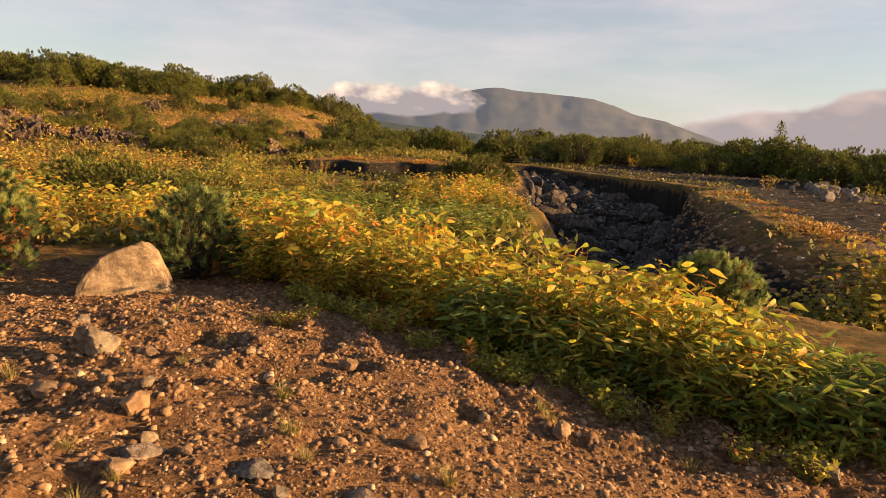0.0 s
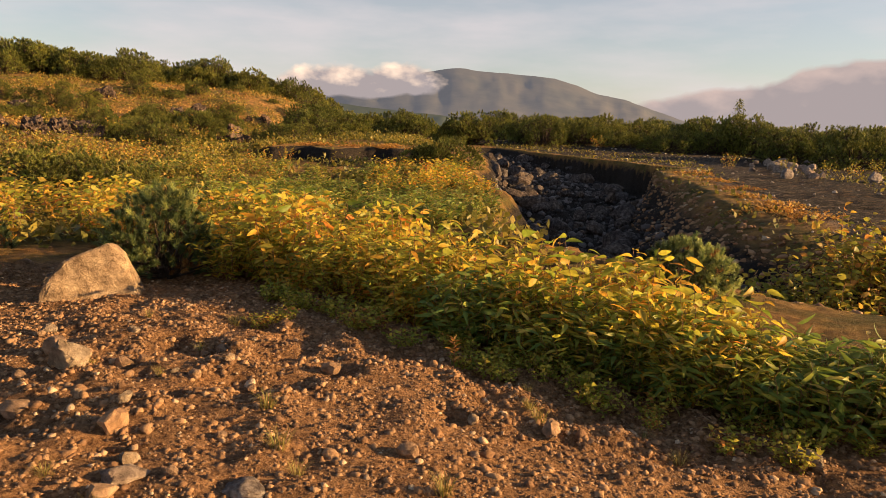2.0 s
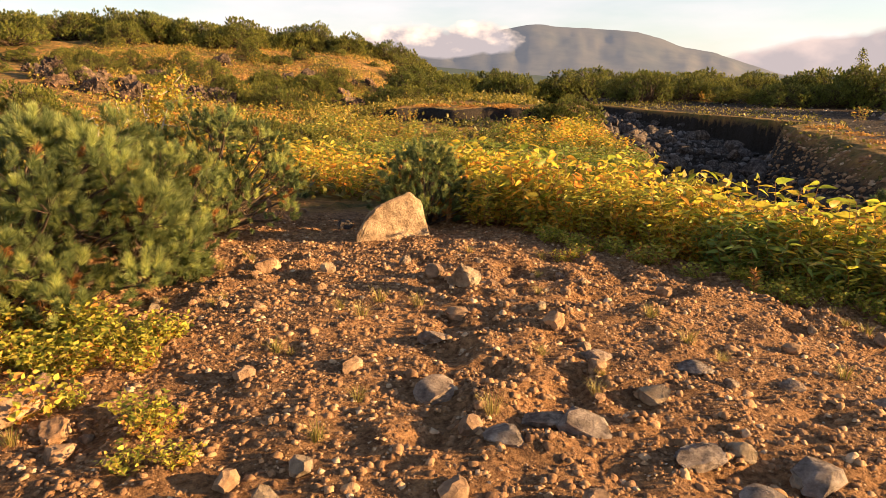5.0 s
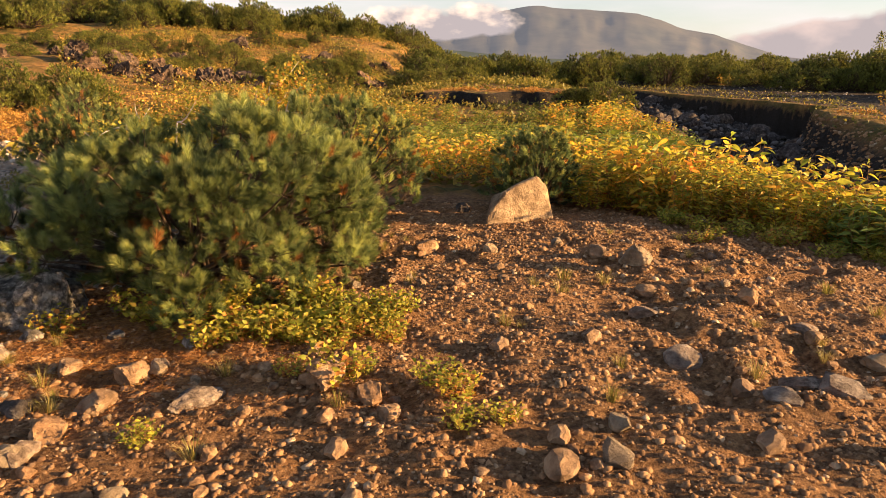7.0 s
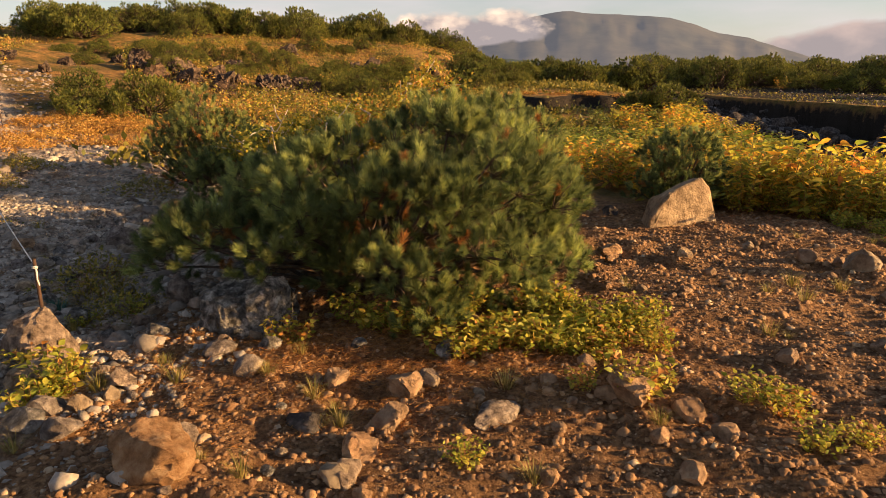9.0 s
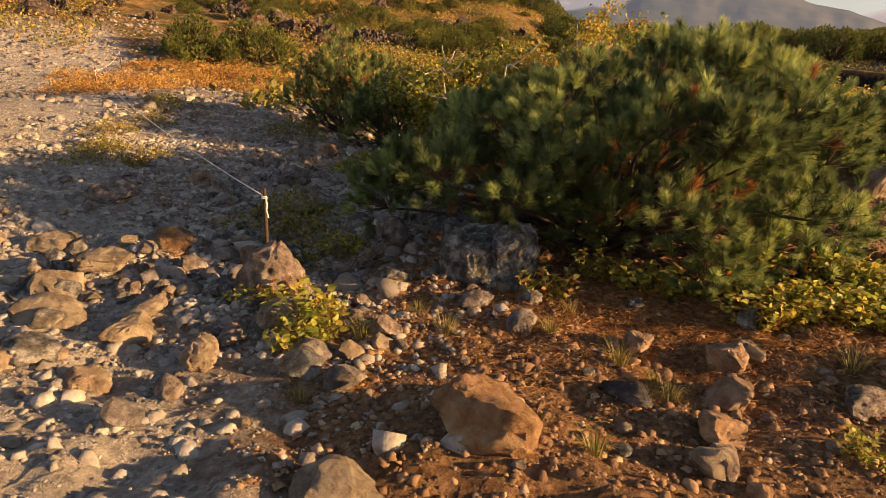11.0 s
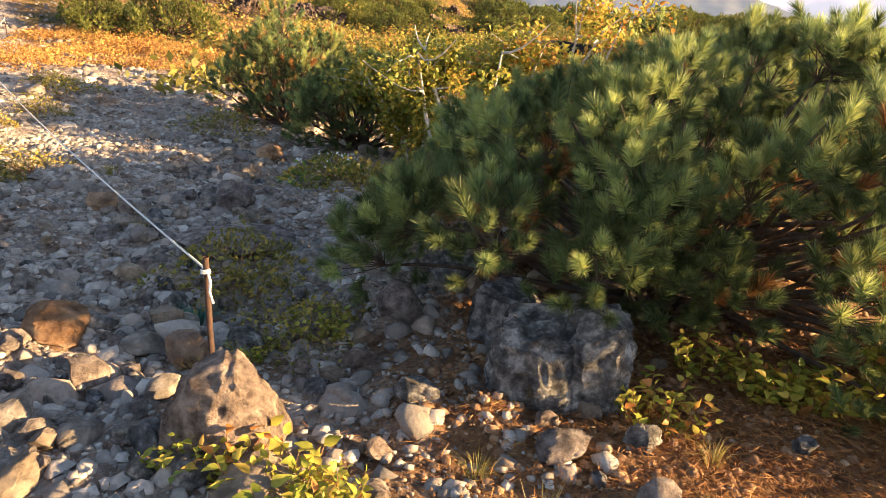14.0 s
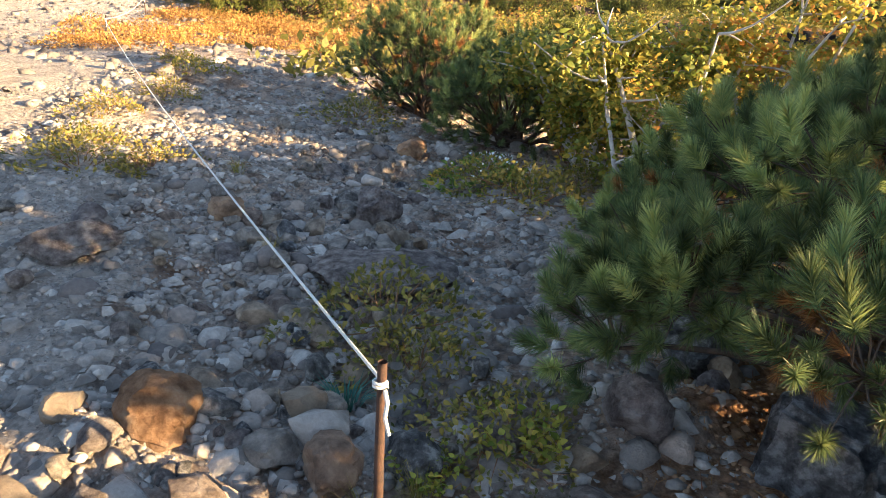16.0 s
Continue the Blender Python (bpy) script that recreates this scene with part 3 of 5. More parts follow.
        for q in range(5):
            for bucket, want in ((live, ~gone & ~young), (fresh, young), (brown, gone)):
                sel = m[(pick == q) & want]
                if len(sel):
                    bucket.append(strew(*kinds[q], sel))
    part("woody_frame", mesh_from("woody_frame", *join(limbs)), BARK, root, "brown crooked pine limbs")
    part("crown", mesh_from("crown", *join(live)), material, root)
    if fresh:
        part("new_growth", mesh_from("new_growth", *join(fresh)), FRESH_LIT_NEEDLES if material is NEEDLES else material, root, "lighter yellow-green young shoots, sunlit tips painted in")
    if brown:
        part("dead_growth", mesh_from("dead_growth", *join(brown)), DEAD_NEEDLES, root, "orange-brown dead needles")
    return root


def leaf_shape(length, width, fold=0.35, droop=0.3):
    """A pointed oval leaf along +x, folded at its rib and drooping."""
    xs, ws = [0.0, 0.2, 0.48, 0.78, 1.0], [0.05, 0.44, 0.46, 0.22, 0.0]
    co = []
    for x, w in zip(xs, ws):
        z = -droop * x * x * length
        co += [(x * length, -w * width, z + fold * w * width), (x * length, 0, z), (x * length, w * width, z + fold * w * width)]
    co = np.array(co[:-3] + [(length, 0, -droop * length)])
    f = []
    for r in range(3):
        a = r * 3
        f += [(a, a + 3, a + 4), (a, a + 4, a + 1), (a + 1, a + 4, a + 5), (a + 1, a + 5, a + 2)]
    f += [(9, 12, 10), (10, 12, 11)]
    return co, np.array(f)


def leaf_mats(ways, rng, scale, places):
    """Leaves lie along ways, their faces to the sky."""
    w = ways / np.linalg.norm(ways, axis=1, keepdims=True)
    up = np.array([[0, 0, 1.0]]) + rng.normal(0, 0.8, (len(w), 3))
    y = np.cross(up, w)
    y /= np.linalg.norm(y, axis=1, keepdims=True)
    z = np.cross(w, y)
    m = np.zeros((len(w), 4, 4))
    s = np.asarray(scale)[:, None]
    m[:, :3, 0], m[:, :3, 1], m[:, :3, 2], m[:, :3, 3], m[:, 3, 3] = w * s, y * s, z * s, places, 1
    return m


def leafy_plant(name, label, category, seed, stems, h, spread, leaves, length, width, material, stem_material, group="", rise=0.35, stem_r=0.004, kind="", sub="foliage"):
    """Stems that fan from one root, with leaves set alternately up them."""
    rng = np.random.default_rng(seed)
    root = thing(name, label, category, group, kind)
    shape = leaf_shape(length, width)
    canes, mats = [], []
    for k in range(stems):
        a = k * 2.39996 + rng.uniform(0, 0.8)
        r = spread * math.sqrt((k + 0.4) / stems)
        foot = np.array([0.35 * r * math.cos(a), 0.35 * r * math.sin(a), -0.03])
        tip = np.array([r * math.cos(a), r * math.sin(a), h * rng.uniform(0.7, 1.08) * (1 - 0.25 * (r / (spread + 1e-6)) ** 2)])
        pts = bend(foot, tip, rng, 0.06, 5)
        canes.append(tube(pts, np.linspace(stem_r, stem_r * 0.4, 5), 4))
        n = max(3, int(leaves * rng.uniform(0.8, 1.2)))
        t = np.linspace(0.22, 1.0, n)
        places = np.stack([np.interp(t, np.linspace(0, 1, 5), pts[:, c]) for c in range(3)], -1)
        phi = a + np.arange(n) * 2.4 + rng.normal(0, 0.3, n)
        ways = np.stack([np.cos(phi), np.sin(phi), rise + rng.normal(0, 0.25, n)], -1)
        mats.append(leaf_mats(ways, rng, rng.uniform(0.65, 1.2, n), places))
    tagged(part("woody_frame", mesh_from("woody_frame", *join(canes)), stem_material, root), kind="stuff")
    part(sub, mesh_from(sub, *strew(*shape, np.concatenate(mats))), material, root)
    return root


def tuft(name, label, category, seed, blades, h, spread, width, material, group="", kind=""):
    """A tussock of thin bent blades."""
    rng = np.random.default_rng(seed)
    co, fs = [], []
    for k in range(blades):
        a, r = rng.uniform(0, 6.283), spread * rng.random() ** 0.7
        out = np.array([math.cos(a), math.sin(a), 0])
        side = np.array([-out[1], out[0], 0]) * width
        base = out * r * 0.35 + np.array([0, 0, -0.01])
        mid = base + out * r * 0.35 + np.array([0, 0, h * rng.uniform(0.4, 0.7)])
        tip = base + out * r * rng.uniform(0.7, 1.2) + np.array([0, 0, h * rng.uniform(0.6, 1.1)])
        i = len(co)
        co += [base - side, base + side, mid - side * 0.7, mid + side * 0.7, tip]
        fs += [(i, i + 1, i + 3), (i, i + 3, i + 2), (i + 2, i + 3, i + 4)]
    me = mesh_from(name, co, fs)
    me.materials.append(material)
    return tagged(new(name, me), label, category, group, kind)


def heath_clump(name, label, seed, rx, h, count, leaf, material, group="", category="shrub"):
    """A low twiggy shrub: fine twigs and many small leaves filling an uneven mound."""
    rng = np.random.default_rng(seed)
    root = thing(name, label, category, group)
    shape = leaf_shape(leaf, leaf * 0.55)
    a, r = rng.uniform(0, 6.283, count), np.sqrt(rng.random(count))
    lump = 1 + 0.25 * np.sin(3 * a + seed) + 0.15 * np.sin(7 * a)
    x, y = rx * r * lump * np.cos(a), rx * r * lump * np.sin(a)
    z = h * (1 - r ** 2.2) * rng.uniform(0.25, 1.05, count) * (0.8 + 0.5 * value_noise(x / (0.3 * rx), y / (0.3 * rx), seed))
    places = np.stack([x, y, np.maximum(z, 0.005)], -1)
    ways = np.stack([x, y, np.full(count, 0.5 * rx)], -1) + rng.normal(0, 0.6 * rx, (count, 3))
    part("foliage", mesh_from("foliage", *strew(*shape, leaf_mats(ways, rng, rng.uniform(0.6, 1.3, count), places))), material, root)
    twigs = []
    for k in range(max(6, count // 40)):
        q = places[rng.integers(0, count)]
        twigs.append(tube(bend((q[0] * 0.2, q[1] * 0.2, -0.02), q, rng, 0.1, 4), [0.006 * h / 0.3, 0.004 * h / 0.3, 0.003 * h / 0.3, 0.001], 4))
    part("twig_work", mesh_from("twig_work", *join(twigs)), STEM, root)
    return root


# ---- stones ----
def rock_mesh(name, seed, sx, sy, sz, cuts=9, rough=0.06, detail=3, sink=0.25):
    """A broken stone: a ball cut by random planes, then worn and pitted."""
    rng = np.random.default_rng(seed)
    bm = bmesh.new()
    bmesh.ops.create_icosphere(bm, subdivisions=detail, radius=1.0)
    co = np.array([v.co[:] for v in bm.verts])
    for k in range(cuts):
        w = rng.normal(size=3)
        w /= np.linalg.norm(w)
        dd = rng.uniform(0.50, 0.88)
        over = np.maximum(co @ w - dd, 0)
        co = co - over[:, None] * w
    co = (co - (co.max(0) + co.min(0)) / 2) / ((co.max(0) - co.min(0)) / 2)
    for v, p in zip(bm.verts, co):
        q = Vector(p)
        n1 = noise.noise(q * 1.7 + Vector((seed * 1.3, 0, 0)))
        n2 = noise.noise(q * 4.6 + Vector((0, seed * 0.7, 0)))
        n3 = noise.noise(q * 11.0 + Vector((0, 0, seed * 0.9)))
        q = q * (1 + rough * (1.3 * n1 + 0.7 * (1 - 2.6 * abs(n2)) + 0.45 * (1 - 2.6 * abs(n3)) - 0.5))
        v.co = (q.x * sx / 2, q.y * sy / 2, (q.z + 1 - 2 * sink) * sz / (2 * (1 - sink)))
    me = bpy.data.meshes.new(name)
    bm.to_mesh(me)
    bm.free()
    me.polygons.foreach_set("use_smooth", np.ones(len(me.polygons), bool))
    me.set_sharp_from_angle(angle=radians(42 if detail > 2 else 24))
    return me


def rock(name, label, x, y, sx, sy, sz, material, seed, turn=0.0, group="", cuts=9, rough=0.06, detail=3, category="rock", z=None, sink=0.25):
    me = rock_mesh(name, seed, sx, sy, sz, cuts, rough, detail, sink)
    me.materials.append(material)
    ob = tagged(new(name, me), label, category, group)
    ob.matrix_world = pose(x, y, ground_z(x, y) if z is None else z, 0, 0, turn)
    return ob


def pebble_field(name, label, material, sampler, count, smallest, largest, seed, power=2.6, kinds=6, grit=0):
    """Loose stones too many to count, pressed into the ground."""
    rng = np.random.default_rng(seed)
    shapes = []
    for k in range(kinds):
        if grit == 1:  # splinters: four-sided, point up
            co = np.array([(1, 1, -0.6), (-1, 1, -0.6), (-1, -1, -0.6), (1, -1, -0.6), (0, 0, 0.9)], float)
            f = np.array([(0, 1, 4), (1, 2, 4), (2, 3, 4), (3, 0, 4)])
            co = co * rng.uniform(0.5, 1.15, (5, 1)) + np.array([0, 0, 0.0])
            co[4, :2] = rng.uniform(-0.5, 0.5, 2)
        elif grit == 3:  # worn cobbles with broken faces
            bm = bmesh.new()
            bmesh.ops.create_icosphere(bm, subdivisions=2, radius=1.0)
            bm.verts.index_update()
            co = np.array([v.co[:] for v in bm.verts])
            f = np.array([[v.index for v in fc.verts] for fc in bm.faces])
            bm.free()
            for _ in range(9):
                w = rng.normal(size=3)
                w /= np.linalg.norm(w)
                co = co - np.maximum(co @ w - rng.uniform(0.5, 0.85), 0)[:, None] * w
            co = co * (1 + 0.05 * rng.normal(size=(len(co), 1)))
        elif grit == 2:  # broken lumps: a skewed block, open below
            co = np.array([(i, j, z) for z in (-0.8, 0.6) for i, j in ((1, 1), (-1, 1), (-1, -1), (1, -1))], float)
            co[4:, :2] *= rng.uniform(0.35, 0.9)
            co = co * rng.uniform(0.6, 1.2, (8, 3))
            f = np.array([(4, 5, 6), (4, 6, 7), (0, 1, 5), (0, 5, 4), (1, 2, 6), (1, 6, 5), (2, 3, 7), (2, 7, 6), (3, 0, 4), (3, 4, 7)])
        else:
            bm = bmesh.new()
            bmesh.ops.create_icosphere(bm, subdivisions=1, radius=1.0)
            bm.verts.index_update()
            co = np.array([v.co[:] for v in bm.verts]) * rng.uniform(0.6, 1.3, (len(bm.verts), 1))
            f = np.array([[v.index for v in fc.verts] for fc in bm.faces])
            bm.free()
        co = co * np.array([1.0, rng.uniform(0.65, 0.95), rng.uniform(0.5, 0.8)])
        shapes.append((co, f))
    xy = sampler(rng, count)
    n = len(xy)
    size = smallest + (largest - smallest) * rng.random(n) ** power
    z = height(xy[:, 0], xy[:, 1]) + size * (rng.uniform(-0.22, -0.04, n) if grit == 3 else rng.uniform(-0.05, 0.12, n))
    ways = np.stack([rng.normal(0, 0.3, n), rng.normal(0, 0.3, n), np.ones(n)], -1)
    m = frames_along(ways, rng.uniform(0, 6.283, n), size / 2, np.stack([xy[:, 0], xy[:, 1], z], -1))
    pick = rng.integers(0, kinds, n)
    me = mesh_from(name, *join([strew(*shapes[q], m[pick == q]) for q in range(kinds)]))
    me.materials.append(material)
    return tagged(new(name, me), label, "gravel", kind="stuff")


def box_sampler(x0, x1, y0, y1, keep=None):
    def pick(rng, count):
        xy = np.stack([rng.uniform(x0, x1, count), rng.uniform(y0, y1, count)], -1)
        if keep is not None:
            xy = xy[keep(xy[:, 0], xy[:, 1], rng)]
        return xy
    return pick


def row_front(x):
    """The near edge of the strip of knotweed and bamboo grass."""
    return np.interp(x, [-2.2, -1.2, 0.1, 1.5, 2.7, 4.2, 7], [6.9, 6.1, 5.05, 4.25, 3.45, 2.6, 1.6])


def place(ob, x, y, turn, scale=1.0, dz=0.0, lean=0.0):
    ob.matrix_world = pose(x, y, ground_z(x, y) + dz, lean, 0, turn) @ Matrix.Scale(scale, 4)


def copies(kinds, spots, rng, lo=0.8, hi=1.2, dz=0.0):
    """Set the built plants at the first spots and copies of them at the others."""
    used = set()
    for k, (x, y) in enumerate(spots):
        src = kinds[k % len(kinds)]
        s = rng.uniform(lo, hi)
        m = pose(x, y, ground_z(x, y) + dz, rng.uniform(-4, 4), rng.uniform(-4, 4), rng.uniform(0, 360))
        if id(src) in used:
            ob = copy_thing(src, m)
            ob.scale = (s, s, s * rng.uniform(0.9, 1.1))
        else:
            used.add(id(src))
            src.matrix_basis = m @ Matrix.Diagonal((s, s, s, 1))


def copies_more(kinds, spots, rng, lo, hi, dz=0.0):
    """More copies of plants that already stand."""
    for k, (x, y) in enumerate(spots):
        s = rng.uniform(lo, hi)
        ob = copy_thing(kinds[k % len(kinds)], pose(x, y, ground_z(x, y) + dz, rng.uniform(-4, 4), rng.uniform(-4, 4), rng.uniform(0, 360)))
        ob.scale = (s, s, s * rng.uniform(0.85, 1.1))


# ---- ground and distance ----
build_ground()


def ridge(name, label, dist, profile, foot, material, seed, rough):
    """A far mountain: its skyline by bearing and slope, with spurs that run down to the plain."""
    az = np.linspace(profile[0][0], profile[-1][0], 220)
    top = np.interp(az, [p[0] for p in profile], [p[1] for p in profile])
    rows = []
    for k, f in enumerate(np.linspace(0, 1, 26)):
        d = dist * (1.0 - 0.32 * f)
        x, y = d * np.sin(np.radians(az)), d * np.cos(np.radians(az))
        z = 1.5 + dist * top * (1 - f) ** 1.25 + foot * f
        z = z + rough * dist * 0.01 * fbm(az * 1.0, np.full_like(az, f * 4), 1.6, 4, seed) * min(1, 6 * f) * (1 - f) + rough * 3.0 * fbm(az, az * 0, 0.7, 3, seed) * (f == 0)
        rows.append(np.stack([x, y, z], -1))
    co = np.concatenate(rows)
    i = np.arange(len(co)).reshape(26, 220)
    me = mesh_from(name, co, np.stack([i[:-1, :-1], i[1:, :-1], i[1:, 1:], i[:-1, 1:]], -1).reshape(-1, 4))
    me.polygons.foreach_set("use_smooth", np.ones(len(me.polygons), bool))
    me.materials.append(material)
    return tagged(new(name, me), label, "mountain", kind="structure")


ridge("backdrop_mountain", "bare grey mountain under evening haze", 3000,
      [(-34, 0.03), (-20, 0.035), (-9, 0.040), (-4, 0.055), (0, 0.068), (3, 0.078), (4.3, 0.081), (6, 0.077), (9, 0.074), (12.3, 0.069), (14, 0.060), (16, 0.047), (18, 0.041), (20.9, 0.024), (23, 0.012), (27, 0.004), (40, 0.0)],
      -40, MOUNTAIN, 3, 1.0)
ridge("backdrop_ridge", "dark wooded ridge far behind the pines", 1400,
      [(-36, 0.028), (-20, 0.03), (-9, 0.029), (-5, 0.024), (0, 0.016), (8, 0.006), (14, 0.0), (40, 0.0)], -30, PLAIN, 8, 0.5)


def cloud_bank(name, label, dist, profile, drop, material):
    """A sheet of cloud at the mountain: skyline by bearing and slope; 'body' holds how solid and how lit it is."""
    n, rows = 160, 24
    az = np.linspace(profile[0][0], profile[-1][0], n)
    top = np.interp(az, [p[0] for p in profile], [p[1] for p in profile])
    solid = np.interp(az, [p[0] for p in profile], [p[2] for p in profile])
    co, uv, body = [], [], []
    for k in range(rows):
        f = k / (rows - 1)
        s = top + 0.012 - (drop + 0.012) * f
        x, y = dist * np.sin(np.radians(az)), dist * np.cos(np.radians(az))
        co.append(np.stack([x, y, 1.5 + dist * s], -1))
        uv.append(np.stack([az * 0.1, np.degrees(np.arctan(s)) * 0.16], -1))
        edge = np.clip((top - s) / 0.012, -1, 1.0) * 0.5
        fade = 1 - smooth(0.72, 1.0, np.full(n, f))
        body.append(np.stack([np.clip(edge * np.minimum(solid, 1) + 0.12 * solid - (1 - fade) * 1.2 - 1.1 * np.clip(1 - solid, 0, 1), -2, 2), np.clip(0.25 - (top - s) * 9, -0.6, 0.5), np.zeros(n), np.ones(n)], -1))
    co, uv, body = np.concatenate(co), np.concatenate(uv), np.concatenate(body)
    i = np.arange(n * rows).reshape(rows, n)
    q = np.stack([i[:-1, :-1], i[1:, :-1], i[1:, 1:], i[:-1, 1:]], -1).reshape(-1, 4)
    me = mesh_from(name, co, q)
    layer = me.uv_layers.new(name="UVMap")
    layer.data.foreach_set("uv", uv[q.ravel()].astype(np.float32).ravel())
    at = me.attributes.new("body", 'FLOAT_COLOR', 'POINT')
    at.data.foreach_set("color", body.astype(np.float32).ravel())
    me.materials.append(material)
    return tagged(new(name, me), label, "cloud", kind="structure")


PEAK_CLOUD = cloud_material("peak_cloud", (0.50, 0.37, 0.28), (0.17, 0.145, 0.145), 0.42, 0.85, 5.0, 2.0)
BANK_CLOUD = cloud_material("bank_cloud", (0.26, 0.20, 0.18), (0.165, 0.14, 0.14), 0.40, 0.72, 3.0, 7.0)
cloud_bank("backdrop_cloud_peak", "cream cloud lying on the mountain's shoulder", 1950,
           [(-12, 0.055, 0.6), (-9, 0.072, 1.0), (-6, 0.077, 1.2), (-3, 0.074, 1.0), (0, 0.083, 1.1), (2, 0.078, 0.8), (4, 0.075, 0.3), (6, 0.06, 0.0)], 0.050, PEAK_CLOUD)
cloud_bank("backdrop_cloud_bank", "pale mauve bank of cloud over the far plain", 4200,
           [(16, 0.030, 0.4), (20, 0.036, 1.0), (24, 0.050, 1.2), (27, 0.056, 1.3), (29, 0.064, 1.3), (31, 0.078, 1.4), (34, 0.088, 1.4), (42, 0.09, 1.4), (60, 0.08, 1.3)], 0.095, BANK_CLOUD)

# ---- the large pine by the boulder, and its neighbours ----
PINE = "dense green dwarf pine bush with upright needle plumes"
big_pine = pine_bush("pine_bush", "large dense green dwarf pine bush beside the grey boulder", 4, 1.40, 1.28, 1.07, 108, 15, 210, 0.060, 0.0032, 0.36, 0.03, "pines by the track", slope=0.31, apron=(-80, 35, 16))
place(big_pine, -5.35, 3.74, 0)
for k, (x, y, rx, ry, h, plumes) in enumerate([(-4.7, 6.2, 0.85, 0.75, 1.2, 60), (-4.95, 5.0, 0.85, 0.55, 1.05, 44), (-2.46, 6.86, 0.60, 0.48, 0.88, 44), (2.95, 6.8, 0.48, 0.42, 0.60, 30),
                                               (-8.6, 7.9, 0.68, 0.60, 1.12, 54), (-7.55, 6.9, 0.66, 0.58, 0.80, 46)]):
    p = pine_bush("pine_bush", PINE, 20 + k, rx, ry, h, plumes, 11, 110, 0.055, 0.0048, 0.20, 0.04, "pines by the track")
    place(p, x, y, 40 * k)

rng = np.random.default_rng(11)
FAR = [pine_bush("pine_bush", "dark green dwarf pine bush on the heath", 50 + k, 1.25, 1.15, 1.05 + 0.12 * k, 52, 11, 26, 0.075, 0.026, 0.12, 0.0, "far pines", material=FAR_NEEDLES) for k in range(4)]
spots = []
# crest of the hill and its flanks
for k in range(95):
    az_k = rng.uniform(-40, -9.5)
    r_k = rng.uniform(57 if az_k < -20 else 62, 76)
    spots.append((r_k * math.sin(radians(az_k)), r_k * math.cos(radians(az_k))))
for x, y in [(-13.5, 31), (-12.2, 32.5), (-10.8, 30.5), (-14.6, 33), (-6.1, 14.3), (-7.0, 14.6), (-7.8, 14.9), (-15.5, 42), (-14.4, 42.4), (-13.3, 42.8), (-12.2, 43), (-11.2, 43.4), (0.9, 26.3), (1.7, 25.8), (-17, 37), (-19.5, 39), (-15, 40), (-12.5, 41),
             (-22, 34), (-24.5, 36), (-16.5, 17.5), (-15.2, 18.5), (-17.6, 19.2), (-6, 38), (-4.4, 40), (-7.5, 41)]:
    spots.append((x, y))
# belt of pines behind the gully and the track
for k in range(175):
    az_k, r_k = rng.uniform(-9, 44), rng.uniform(46, 85)
    spots.append((r_k * math.sin(radians(az_k)), r_k * math.cos(radians(az_k))))
for k in range(16):
    spots.append((rng.uniform(19, 34), rng.uniform(30, 44)))
CREST = 95
SINGLE = CREST + 26
copies(FAR, spots[CREST:SINGLE], rng, 0.7, 1.0, -0.05)
copies_more(FAR, spots[:CREST], rng, 1.15, 1.8, -0.05)
copies_more(FAR, spots[SINGLE:], rng, 0.8, 1.9, -0.05)
low = []
while len(low) < 45:
    x, y = rng.uniform(-32, -8), rng.uniform(24, 56)
    if -40 < math.degrees(math.atan2(x + 2, y)) < -8:
        low.append((x, y))
copies_more(FAR, low, rng, 0.3, 0.75, -0.05)

# ---- knotweed and bamboo grass ----
rng = np.random.default_rng(12)
KNOT = [leafy_plant("knotweed_plant", "knotweed with large yellow-green and orange leaves", "shrub", 70 + k, 9, 0.62 + 0.05 * k, 0.32, 11, 0.125, 0.047, KNOTWEED, STEM, "knotweed strip", rise=-0.05) for k in range(5)]
spots = []
for k in range(130):
    x = rng.uniform(-2.6, 2.5)
    spots.append((x, float(row_front(x)) + 0.3 + (2.3 if x < 0.8 else 1.4) * rng.random() ** 1.2))
spots = [s for s in spots if math.hypot(s[0] + 2.46, s[1] - 6.86) > 0.62]
for k in range(80):
    spots.append((rng.uniform(-7.5, -1.5), rng.uniform(8.5, 13)))
for k in range(40):
    spots.append((rng.uniform(-1.0, 2.4), rng.uniform(17.5, 22.5)))
spots = [p for p in spots if p[0] < 0.72 * p[1] + 0.25]
copies(KNOT, spots, rng, 0.6, 1.2)
low = []
for k in range(36):
    x = rng.uniform(-2.0, 1.8)
    low.append((x, float(row_front(x)) + 0.05 + 0.5 * rng.random()))
copies_more(KNOT, [s for s in low if math.hypot(s[0] + 2.46, s[1] - 6.86) > 0.62], rng, 0.4, 0.7)
GOLD = [leafy_plant("golden_bamboo_grass", "bamboo grass with narrow yellow-green leaves", "grass", 90 + k, 24, 0.52, 0.36, 14, 0.078, 0.019, GOLD_GRASS, STEM, "golden bamboo grass", 0.3, 0.0025) for k in range(4)]
spots = []
while len(spots) < 200:
    x = rng.uniform(-2.2, 2.3)
    y = float(row_front(x)) + 0.12 + (1.9 if x < 0.8 else 1.2) * rng.random()
    if math.hypot(x + 2.46, y - 6.86) > 0.62:
        spots.append((x, y))
spots = [p for p in spots if p[0] < 0.72 * p[1] + 0.25]
copies(GOLD, spots, rng, 0.75, 1.2)
SASA = [leafy_plant("bamboo_grass", "low bamboo grass with narrow green leaves", "grass", 80 + k, 20, 0.36, 0.30, 10, 0.10, 0.024, BAMBOO_GRASS, STEM, "bamboo grass", 0.25, 0.0025) for k in range(4)]
spots = []
for k in range(130):
    x = rng.uniform(0.3, 3.4)
    spots.append((x, float(row_front(x)) + 0.10 + 0.8 * rng.random()))
